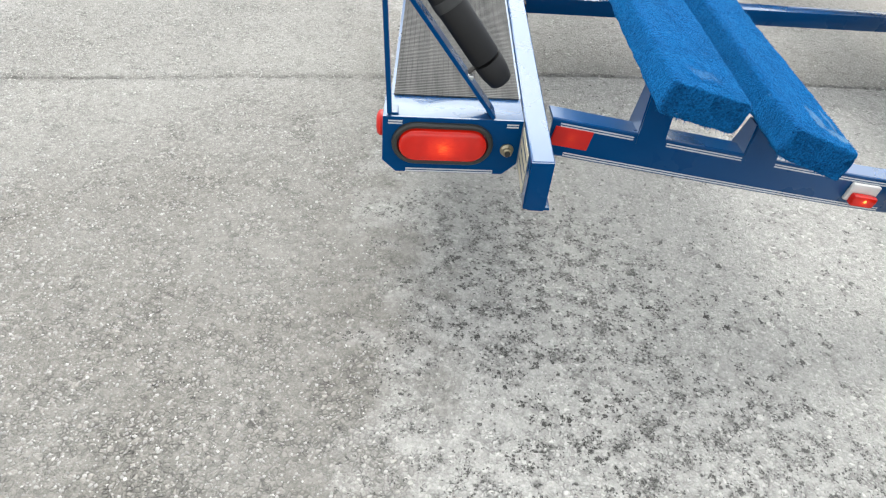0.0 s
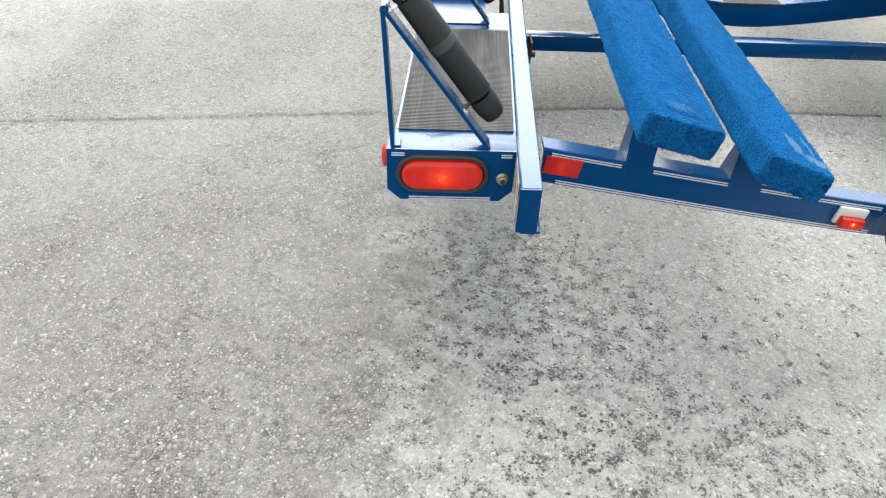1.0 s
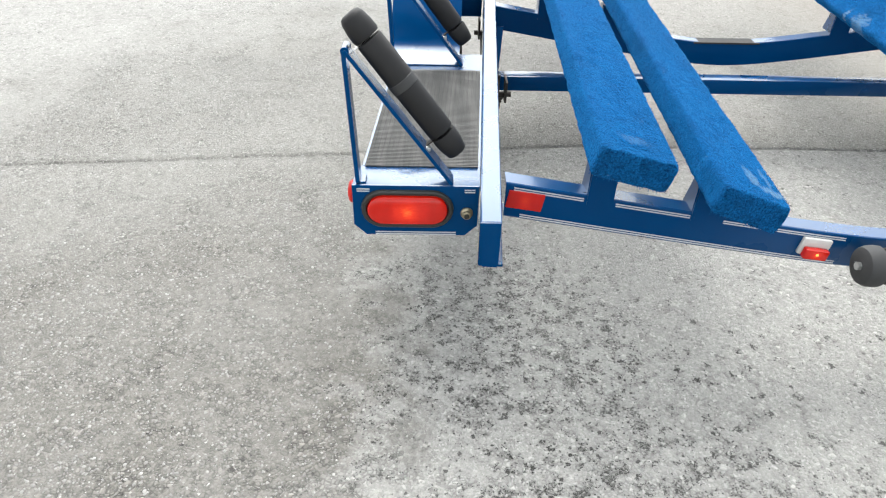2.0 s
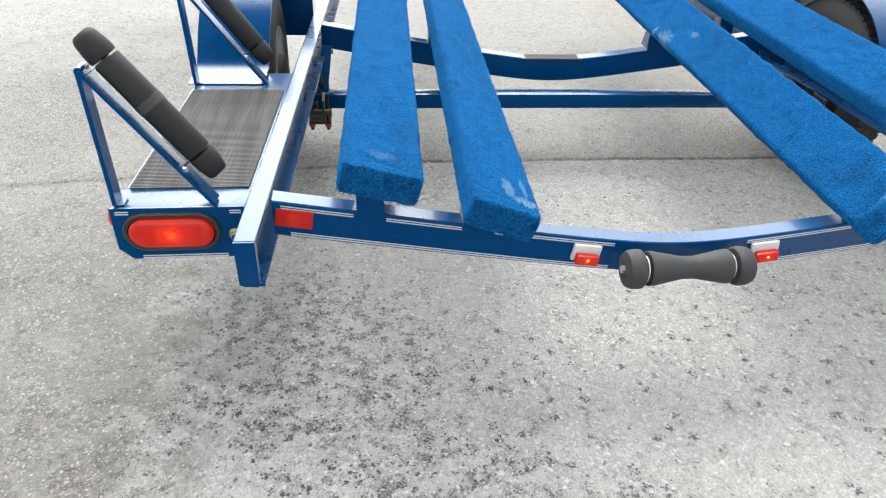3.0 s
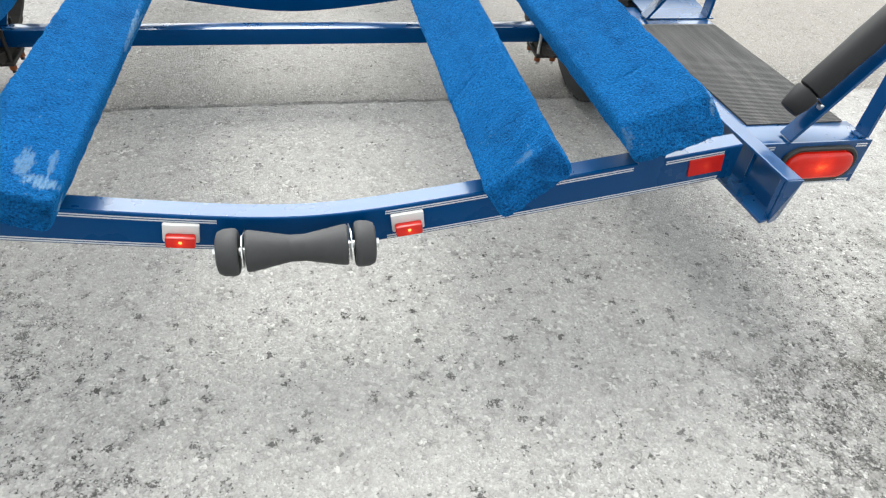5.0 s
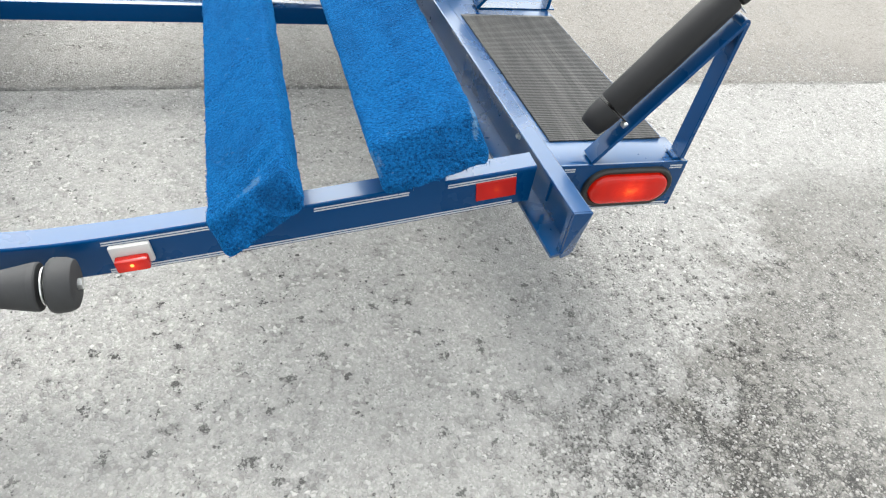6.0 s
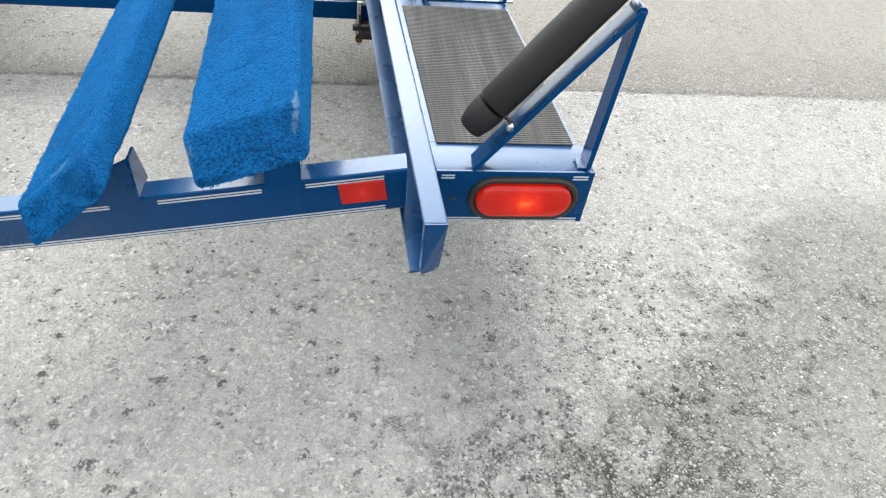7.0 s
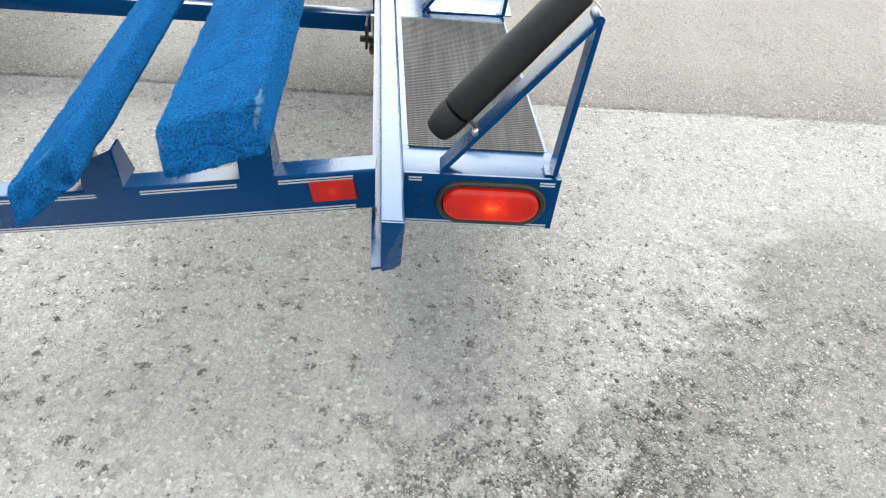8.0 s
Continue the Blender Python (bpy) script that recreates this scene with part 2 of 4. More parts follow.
    reach = calc(nt, "ADD", hole.outputs["Distance"], calc(nt, "MULTIPLY", calc(nt, "SUBTRACT", noise_of(nt, 120.0, 4.0, 0.65), 0.5), 1.5))
    reach = calc(nt, "ADD", reach, calc(nt, "MULTIPLY", calc(nt, "MAXIMUM", left, ramp(nt, y, [(0.05, 0.0), (0.40, 0.25)])), 0.5))
    holes = calc(nt, "MULTIPLY", ramp(nt, reach, [(0.13, 1.0), (0.22, 0.0)]), ramp(nt, chance.outputs[0], [(0.50, 0.0), (0.62, 1.0)]))
    pits = calc(nt, "MAXIMUM", pits, holes)
    pits = calc(nt, "MULTIPLY", pits, ramp(nt, frayed, [(0.32, 0.45), (0.52, 1.0)]))
    col = mixed(nt, calc(nt, "MULTIPLY", pits, 0.97), col, (0.024, 0.024, 0.022))
    # duller, stonier ground to both sides of the trailer
    col = mixed(nt, left, col, (0.56, 0.545, 0.52), "MULTIPLY")
    col = mixed(nt, right, col, (0.62, 0.61, 0.59), "MULTIPLY")
    # broad dull and pale areas
    col = mixed(nt, ramp(nt, noise_of(nt, 1.6, 5.0, 0.6), [(0.38, 0.0), (0.68, 0.30)]), col, (0.37, 0.366, 0.346))
    # the older surface beyond the seam
    edge = calc(nt, "SUBTRACT", y, calc(nt, "ADD", 1.05, calc(nt, "MULTIPLY", calc(nt, "MINIMUM", calc(nt, "ADD", x, 0.5), 0.0), 0.10)))
    beyond = calc(nt, "MULTIPLY", ramp(nt, edge, [(0.0, 0.0), (0.012, 1.0)]), ramp(nt, calc(nt, "ADD", calc(nt, "MULTIPLY", wob2, 0.4), calc(nt, "MULTIPLY_ADD", x, 0.5, 0.5)), [(0.0, 0.0), (0.35, 1.0)]))
    near_seam = calc(nt, "MULTIPLY", beyond, ramp(nt, calc(nt, "ADD", edge, calc(nt, "MULTIPLY", wob2, 0.3)), [(0.1, 1.0), (0.55, 0.0)]))
    col = mixed(nt, calc(nt, "MULTIPLY", beyond, calc(nt, "MULTIPLY_ADD", ramp(nt, calc(nt, "MULTIPLY", x, 0.5), [(0.3, 0.0), (0.6, 1.0)]), 0.34, 0.22)), col, (0.20, 0.176, 0.148))
    col = mixed(nt, calc(nt, "MULTIPLY", near_seam, 0.09), col, (0.12, 0.112, 0.10))
    col = mixed(nt, calc(nt, "MULTIPLY", calc(nt, "MULTIPLY", near_seam, crack), 0.40), col, (0.045, 0.044, 0.040))
    # the open joint itself, narrow and broken
    joint = calc(nt, "ABSOLUTE", calc(nt, "ADD", edge, calc(nt, "MULTIPLY", calc(nt, "SUBTRACT", noise_of(nt, 30.0, 4.0), 0.5), 0.030)))
    joint = calc(nt, "MULTIPLY", ramp(nt, joint, [(0.001, 1.0), (0.007, 0.0)]), ramp(nt, noise_of(nt, 14.0, 3.0), [(0.44, 0.0), (0.62, 0.6)]))
    col = mixed(nt, joint, col, (0.075, 0.072, 0.066))
    nt.links.new(col, p.inputs["Base Color"])
    p.inputs["Roughness"].default_value = 0.85
    p.inputs["Specular IOR Level"].default_value = 0.35
    dome = calc(nt, "ADD", calc(nt, "MULTIPLY", ramp(nt, ve.outputs["Distance"], [(0.0, 0.0), (0.30, 1.0)], True), calc(nt, "MULTIPLY", coarse, 0.7)),
                calc(nt, "MULTIPLY", ramp(nt, ve2.outputs["Distance"], [(0.0, 0.0), (0.30, 1.0)], True), 0.35))
    h = calc(nt, "ADD", calc(nt, "MULTIPLY_ADD", opened, -1.0, dome), calc(nt, "ADD", calc(nt, "MULTIPLY", pits, -1.5), calc(nt, "MULTIPLY", noise_of(nt, 300.0, 3.0), 0.4)))
    bumped(nt, p, h, 0.75, 0.004)
    return m


def make_stone():
    m, nt, p = material("loose_stone")
    geo = nt.nodes.new("ShaderNodeNewGeometry")
    col = ramp(nt, geo.outputs["Random Per Island"], [(0.0, (0.17, 0.167, 0.157)), (0.3, (0.25, 0.245, 0.231)), (0.75, (0.315, 0.309, 0.291)), (0.94, (0.37, 0.363, 0.342)), (1.0, (0.47, 0.46, 0.435))])
    col = mixed(nt, 0.25, col, mixed(nt, noise_of(nt, 400.0, 3.0), (0.2, 0.197, 0.186), (0.4, 0.395, 0.375)))
    nt.links.new(col, p.inputs["Base Color"])
    p.inputs["Roughness"].default_value = 0.8
    return m


def make_lens(name, colour, glow, rough, coat=0.25):
    """Red plastic given a glow of its own, most at its middle, as a lit lamp has before its bulb."""
    m, nt, p = material(name)
    ribs = nt.nodes.new("ShaderNodeTexWave")
    ribs.inputs["Scale"].default_value = 11.0
    ribs.inputs["Distortion"].default_value = 4.0
    nt.links.new(place(nt), ribs.inputs["Vector"])
    big = noise_of(nt, 25.0, 2.0)
    nt.links.new(mixed(nt, big, tuple(c * 0.6 for c in colour), colour), p.inputs["Base Color"])
    p.inputs["Roughness"].default_value = rough
    p.inputs["Coat Weight"].default_value = coat
    p.inputs["Coat Roughness"].default_value = 0.06
    p.inputs["Specular IOR Level"].default_value = 0.3
    co = nt.nodes.new("ShaderNodeTexCoord")
    off = nt.nodes.new("ShaderNodeVectorMath")
    off.operation = "DISTANCE"
    sq = nt.nodes.new("ShaderNodeMapping")
    sq.inputs["Scale"].default_value = (1.0, 0.0, 0.45)
    nt.links.new(co.outputs["Generated"], sq.inputs["Vector"])
    nt.links.new(sq.outputs["Vector"], off.inputs[0])
    off.inputs[1].default_value = (0.5, 0.0, 0.225)
    heart = ramp(nt, calc(nt, "ADD", off.outputs["Value"], calc(nt, "MULTIPLY", calc(nt, "SUBTRACT", noise_of(nt, 55.0, 3.0, 0.6, place(nt, (1.0, 1.0, 2.2)), 2.0), 0.5), 0.22)), [(0.0, 0.95), (0.09, 0.42), (0.24, 0.20), (0.55, 0.14)])
    streaks = ramp(nt, calc(nt, "ADD", calc(nt, "MULTIPLY", ribs.outputs["Fac"], 0.5), calc(nt, "MULTIPLY", big, 0.5)), [(0.2, 0.85), (0.8, 1.1)])
    nt.links.new(calc(nt, "MULTIPLY", calc(nt, "MULTIPLY", heart, streaks), glow), p.inputs["Emission Strength"])
    nt.links.new(ramp(nt, heart, [(0.25, (1.0, 0.025, 0.008)), (0.9, (1.0, 0.12, 0.02))]), p.inputs["Emission Color"])
    bumped(nt, p, ribs.outputs["Fac"], 0.12, 0.001)
    return m


def make_glow(name, colour, strength):
    m, nt, p = material(name)
    p.inputs["Base Color"].default_value = (*colour, 1)
    p.inputs["Emission Color"].default_value = (*colour, 1)
    p.inputs["Emission Strength"].default_value = strength
    return m


TAPER = 0.06          # the sides close in towards the front


def make_mat():
    m, nt, p = material("ribbed_black_rubber")
    dust = noise_of(nt, 1.0, 4.0, 0.6, place(nt, (45.0, 3.0, 45.0)))
    fine = noise_of(nt, 180.0, 3.0)
    col = mixed(nt, ramp(nt, dust, [(0.40, 0.0), (0.66, 1.0)]), (0.036, 0.036, 0.035), (0.085, 0.084, 0.079))
    col = mixed(nt, calc(nt, "MULTIPLY", fine, 0.3), col, (0.12, 0.118, 0.112))
    # the ribs are nicked into short lengths by fine cuts along the mat
    sep = nt.nodes.new("ShaderNodeSeparateXYZ")
    nt.links.new(place(nt), sep.inputs[0])
    across = calc(nt, "MULTIPLY_ADD", sep.outputs[1], TAPER, calc(nt, "ABSOLUTE", sep.outputs[0]))
    cut = calc(nt, "ABSOLUTE", calc(nt, "SUBTRACT", calc(nt, "FRACT", calc(nt, "MULTIPLY", across, 95.0)), 0.5))
    cuts = calc(nt, "MULTIPLY", ramp(nt, cut, [(0.06, 1.0), (0.12, 0.0)]), ramp(nt, noise_of(nt, 9.0, 3.0), [(0.42, 0.1), (0.6, 0.8)]))
    col = mixed(nt, cuts, col, (0.030, 0.030, 0.029))
    nt.links.new(col, p.inputs["Base Color"])
    p.inputs["Roughness"].default_value = 0.6
    p.inputs["Specular IOR Level"].default_value = 0.45
    bumped(nt, p, fine, 0.3, 0.001)
    return m


PAINT = make_paint()
CARPET = make_carpet()
ASPHALT = make_asphalt()
STONE = make_stone()
VINYL = simple("white_vinyl_stripe", (0.50, 0.52, 0.54), 0.35, vary=0.1, scale=90)
# the reflectors hold no lamp; a faint glow is added to brighten their red
REFLECTOR = make_lens("glowing_reflector_plastic", (0.46, 0.006, 0.004), 0.12, 0.5, 0.05)
LENS = make_lens("red_lamp_lens", (0.36, 0.006, 0.003), 0.42, 0.15)
MARKER = make_lens("red_marker_lens", (0.36, 0.006, 0.003), 0.40, 0.2)
FILAMENT = make_glow("lit_bulb", (1.0, 0.35, 0.07), 0.45)
GROMMET = simple("black_rubber_grommet", (0.018, 0.019, 0.018), 0.5, vary=0.35, scale=120, bump=0.3)
ROLLER = simple("weathered_grey_rubber", (0.029, 0.030, 0.031), 0.68, vary=0.4, scale=45, bump=0.35, dist=0.0015)
PAD = simple("black_guide_rubber", (0.010, 0.0102, 0.011), 0.62, vary=0.5, scale=30, bump=0.4, dist=0.0015, spec=0.36)
MAT = make_mat()
TYRE = simple("tyre_rubber", (0.018, 0.0175, 0.017), 0.75, vary=0.4, scale=60, bump=0.4, dist=0.002)
RIM = simple("galvanised_rim", (0.30, 0.31, 0.32), 0.42, metal=0.9, vary=0.2, scale=40)
STEEL = simple("zinc_plated_steel", (0.62, 0.63, 0.62), 0.3, metal=0.9, vary=0.2, scale=80)
RUST = simple("black_rusty_steel", (0.028, 0.024, 0.021), 0.7, metal=0.3, vary=0.7, scale=70, bump=0.4)
ORANGE = simple("orange_rust", (0.20, 0.055, 0.015), 0.85, vary=0.6, scale=90, bump=0.4)
HOUSING = simple("white_lamp_housing", (0.55, 0.55, 0.53), 0.4, vary=0.12, scale=70)
DECAL = simple("cream_decal", (0.50, 0.46, 0.33), 0.5, vary=0.25, scale=60)
BRASS = simple("worn_brass", (0.34, 0.30, 0.21), 0.35, metal=0.85, vary=0.35, scale=120)
BOARD = simple("weathered_bunk_board", (0.22, 0.16, 0.10), 0.8, vary=0.3, scale=40)


# ---------------------------------------------------------------- mesh helpers
def part(name, bm, mat, parent=None, label="", smooth=False, angle=38):
    me = bpy.data.meshes.new(name)
    bmesh.ops.recalc_face_normals(bm, faces=bm.faces)
    bm.to_mesh(me)
    bm.free()
    me.materials.append(mat)
    if smooth:
        for poly in me.polygons:
            poly.use_smooth = True
        me.set_sharp_from_angle(angle=radians(angle))
    ob = new(name, me)
    if parent:
        ob.parent = parent
    if label:
        tagged(ob, label)
    return ob


def box(bm, lo, hi, bevel=0.0):
    r = bmesh.ops.create_cube(bm, size=1.0)
    for v in r["verts"]:
        v.co = Vector([lo[i] + (v.co[i] + 0.5) * (hi[i] - lo[i]) for i in range(3)])
    if bevel:
        edges = list({e for v in r["verts"] for e in v.link_edges})
        bmesh.ops.bevel(bm, geom=edges, offset=bevel, segments=2, affect="EDGES", profile=0.5)


def prism(bm, outline, axis, a, b, bevel=0.0):
    """Extrude a closed 2D outline along x, y or z from a to b."""
    def at(p, s):
        q = list(p)
        q.insert("xyz".index(axis), s)
        return q
    lo = [bm.verts.new(at(p, a)) for p in outline]
    hi = [bm.verts.new(at(p, b)) for p in outline]
    n = len(outline)
    faces = [bm.faces.new(lo), bm.faces.new(list(reversed(hi)))]
    faces += [bm.faces.new((lo[i], hi[i], hi[(i + 1) % n], lo[(i + 1) % n])) for i in range(n)]
    if bevel:
        edges = list({e for f in faces[:2] for e in f.edges})
        bmesh.ops.bevel(bm, geom=edges, offset=bevel, segments=1, affect="EDGES")


def oval(w, h, n=10):
    """Outline of a slot with round ends, w long and h high."""
    r = h / 2
    pts = []
    for side, start in ((1, -90), (-1, 90)):
        for i in range(n + 1):
            a = radians(start + 180 * i / n)
            pts.append((side * (w / 2 - r) + math.cos(a) * r, math.sin(a) * r))
    return pts


def spin(bm, profile, m, n=28):
    """Turn a profile of (radius, height) pairs round z, then set it by m. The ends are closed."""
    rings = []
    for r, z in profile:
        rings.append([bm.verts.new(m @ Vector((r * math.cos(2 * math.pi * k / n), r * math.sin(2 * math.pi * k / n), z))) for k in range(n)])
    for a, b in zip(rings, rings[1:]):
        for k in range(n):
            bm.faces.new((a[k], a[(k + 1) % n], b[(k + 1) % n], b[k]))
    bm.faces.new(list(reversed(rings[0])))
    bm.faces.new(rings[-1])


def axis_pose(a, b):
    """A pose at a whose z points to b."""
    a, b = Vector(a), Vector(b)
    return Matrix.Translation(a) @ (b - a).to_track_quat("Z", "Y").to_matrix().to_4x4()


def bar(bm, a, b, w, t, out=(0, 1, 0), bevel=0.001):
    """A flat bar from a to b, w wide along out, t thick."""
    a, b, out = Vector(a), Vector(b), Vector(out).normalized()
    d = (b - a).normalized()
    side = d.cross(out).normalized()
    vs = []
    for p in (a, b):
        for s, q in ((-1, -1), (1, -1), (1, 1), (-1, 1)):
            vs.append(bm.verts.new(p + out * (w / 2 * s) + side * (t / 2 * q)))
    faces = [bm.faces.new(vs[0:4]), bm.faces.new(list(reversed(vs[4:8])))]
    faces += [bm.faces.new((vs[i], vs[4 + i], vs[4 + (i + 1) % 4], vs[(i + 1) % 4])) for i in range(4)]
    if bevel:
        bmesh.ops.bevel(bm, geom=list({e for f in faces for e in f.edges}), offset=bevel, segments=1, affect="EDGES")


def bolt(name, at, way, r, parent):
    bm = bmesh.new()
    at, way = Vector(at), Vector(way).normalized()
    spin(bm, [(r * 1.5, 0), (r * 1.5, 0.0015)], axis_pose(at, at + way), 16)
    spin(bm, [(r, 0.0015), (r, 0.006), (r * 0.85, 0.0075)], axis_pose(at, at + way), 6)
    return part(name, bm, STEEL, parent)


# ---------------------------------------------------------------- ground
def seam(x):
    return 1.05 + 0.10 * min(x + 0.5, 0.0) + 0.008 * noise.noise((x * 2.1, 3.0, 0)) + 0.004 * noise.noise((x * 13, 7.0, 0))


def build_ground():
    bm = bmesh.new()
    xs = [-60, -30, -12, -6] + [-3.4 + 0.025 * i for i in range(281)] + [6, 12, 30, 60]
    offsets = (-60, -20, -6, -3, -1.5, -0.8, -0.3, -0.06, -0.012, 0.0, 0.008, 0.03, 0.2, 0.6, 1.5, 4, 10, 30, 90)
    rows = []
    for x in xs:
        col = []
        s = seam(max(-3.4, min(3.6, x)))
        for o in offsets:
            z = 0.002 * noise.noise((x * 1.3, (s + o) * 1.3, 0)) if abs(o) < 5 else 0
            if o == 0.0:
                z -= (0.005 if -0.95 < x < 1.1 else 0.003) + 0.003 * noise.noise((x * 22, 1, 0))
            if o == -0.012:
                z -= 0.002
            if o >= 0.008:
                z += 0.002 + 0.003 * noise.noise((x * 17, o * 9, 5))
            col.append(bm.verts.new((x, s + o, z)))
        rows.append(col)
    for a, b in zip(rows, rows[1:]):
        for i in range(len(offsets) - 1):
            bm.faces.new((a[i], b[i], b[i + 1], a[i + 1]))
    ob = part("ground", bm, ASPHALT, smooth=True)
    return tagged(ob, "worn pale grey asphalt with exposed stones, pits and a seam", "ground", kind="structure")


def build_gravel():
    """Stones that stand proud of the asphalt, half sunk in it."""
    rng = np.random.default_rng(5)
    n = 150000
    x, y = rng.uniform(-2.6, 2.9, n), rng.uniform(-0.85, 1.9, n)
    ragged = np.array([noise.noise((a * 2.4, b * 2.4, 4.0)) + 0.6 * noise.noise((a * 8, b * 8, 9.0)) for a, b in zip(x.tolist(), y.tolist())])
    beyond = y > 1.05 + 0.10 * np.minimum(x + 0.5, 0.0)
    left = x < -1.15 + 0.16 * ragged
    right = x - 0.7 * y > 1.42 + 0.22 * ragged
    # how thickly they lie: most to both sides and along the seam, least in the smooth middle
    thick = 0.16 + 0.16 * np.clip(ragged, -0.5, 1)
    thick = np.where(np.hypot((x + 0.75) / 0.6, (y + 0.15) / 0.5) + 0.5 * ragged < 1, 0.42, thick)
    thick = np.where(left | right, 0.80 + 0.3 * ragged, thick)
    thick = np.where(beyond & (x > -1.0), np.where(y < 1.32, 0.75, 0.4), thick)
    keep = rng.random(n) < thick
    x, y, left, right, beyond = x[keep], y[keep], left[keep], right[keep], beyond[keep]
    n = len(x)
    r = rng.uniform(0.0015, 0.0034, n) * np.where(rng.random(n) < 0.10, 1.45, 1.0)
    r = np.where((left | right) & (rng.random(n) < 0.16), rng.uniform(0.0034, 0.0054, n), r)
    r = np.where(beyond & (y < 1.17) & (x > -0.4) & (rng.random(n) < 0.35), rng.uniform(0.0034, 0.0056, n), r)
    turn, flat, high = rng.uniform(0, 2 * math.pi, n), rng.uniform(0.6, 0.95, n), rng.uniform(0.32, 0.62, n)
    base = np.where(beyond, 0.0025, 0.0) - 0.0006
    verts = np.zeros((n, 12, 3))
    for k in range(6):
        for ring, (wide, lift) in enumerate(((1.0, 0.0), (0.62, 1.0))):
            a = 2 * math.pi * k / 6 + rng.uniform(-0.3, 0.3, n)
            q = r * wide * rng.uniform(0.78, 1.12, n)
            u, v = q * np.cos(a), q * np.sin(a) * flat
            verts[:, ring * 6 + k, 0] = x + u * np.cos(turn) - v * np.sin(turn)
            verts[:, ring * 6 + k, 1] = y + u * np.sin(turn) + v * np.cos(turn)
            verts[:, ring * 6 + k, 2] = base + r * high * lift * rng.uniform(0.8, 1.2, n)
    cell = [(k, (k + 1) % 6, 6 + (k + 1) % 6, 6 + k) for k in range(6)] + [(6, 7, 8, 9), (6, 9, 10, 11)]
    faces = (np.array(cell)[None] + 12 * np.arange(n)[:, None, None]).reshape(-1, 4)
    me = bpy.data.meshes.new("gravel")
    me.vertices.add(12 * n)
    me.vertices.foreach_set("co", verts.ravel())
    me.loops.add(faces.size)
    me.loops.foreach_set("vertex_index", faces.ravel().astype(np.int32))
    me.polygons.add(len(faces))
    me.polygons.foreach_set("loop_start", np.arange(0, faces.size, 4, dtype=np.int32))
    me.update(calc_edges=True)
    me.materials.append(STONE)
    return tagged(new("gravel", me), "small pale stones bedded in the asphalt", "gravel", kind="stuff")


build_ground()
build_gravel()

# ---------------------------------------------------------------- the trailer
trailer = tagged(new("boat_trailer"), "blue painted steel boat trailer with carpeted bunks, parked and empty", "trailer")
RAIL_TOP, RAIL_LOW = 0.457, 0.350
RAIL_OUT = {-1: 0.957, 1: 0.951}


def inward(side, x, y):
    return side * (x - TAPER * y)


def sheared(bm, side):
    """Take a part built for the side at x > 0, let it follow the taper, and mirror it for the other side."""
    for v in bm.verts:
        v.co.x = inward(side, v.co.x, v.co.y)
    if side < 0:
        bmesh.ops.reverse_faces(bm, faces=bm.faces)


def beam_top(x):
    return 0.333 + 0.166 * (math.sqrt(x * x + 0.16 ** 2) - 0.16) - 0.005 * x


BEAM_HIGH, BEAM_DEEP = 0.082, 0.044


def bent(bm, x0, x1, steps, section, y0):
    """Sweep a closed (y, z below the top) section along the bent cross beam's line."""
    rings = []
    for i in range(steps + 1):
        x = x0 + (x1 - x0) * i / steps
        rings.append([bm.verts.new((x, y0 + y, beam_top(x) + z)) for y, z in section])
    n = len(section)
    for a, b in zip(rings, rings[1:]):
        for k in range(n):
            bm.faces.new((a[k], b[k], b[(k + 1) % n], a[(k + 1) % n]))
    bm.faces.new(rings[0])
    bm.faces.new(list(reversed(rings[-1])))


def build_beam(y0, half):
    t = 0.0055
    h, d, r = BEAM_HIGH, BEAM_DEEP, 0.004
    section = [(0, -r), (r * 0.3, -r * 0.3), (r, 0), (d, 0), (d, -t), (t, -t - 0.002), (t, -h + t + 0.002), (d, -h + t), (d, -h), (r, -h), (r * 0.3, -h + r * 0.3), (0, -h + r)]
    bm = bmesh.new()
    bent(bm, -half, half, 64, section, y0)
    return part("cross_beam", bm, PAINT, trailer, "bent blue channel across the frame", smooth=True, angle=15)


def stripes(parent, spans, up):
    """Pairs of thin white lines along the beam; up: metres below the top of the first line."""
    for x0, x1 in spans:
        for k in (0, 1):
            bm = bmesh.new()
            z = -up - 0.0052 * k
            bent(bm, x0, x1, max(2, int(abs(x1 - x0) / 0.03)), [(-0.0006, z), (0.0002, z), (0.0002, z - 0.0026), (-0.0006, z - 0.0026)], 0.0)
            part("pinstripe", bm, VINYL, parent)


rear_beam = build_beam(0.0, 0.905)
stripes(rear_beam, [(-0.888, -0.742), (-0.674, -0.512), (-0.438, -0.16), (0.16, 0.430), (0.506, 0.672), (0.742, 0.868)], 0.0075)
stripes(rear_beam, [(-0.872, -0.165), (0.165, 0.872)], BEAM_HIGH - 0.0125)
front_beam = build_beam(1.22, 0.846)

# keel plate on the front beam
bm = bmesh.new()
box(bm, (-0.115, 1.216, beam_top(0.05) - 0.002), (0.125, 1.268, beam_top(0.05) + 0.004), 0.001)
part("keel_plate", bm, TYRE, trailer, "dull dark pad on the front beam")


def rake_end(bm, y0, i, o, rake):
    """The rear end is trimmed: its outer lower corner lies further forward and a little inside."""
    for v in bm.verts:
        if v.co.y < y0 + 0.01:
            down = min(1.0, max(0.0, (RAIL_TOP - v.co.z) / (RAIL_TOP - RAIL_LOW)))
            far = max(0.0, (v.co.x - i) / (o - i)) * down
            v.co.y += rake * far
            v.co.x -= 0.3 * rake * far


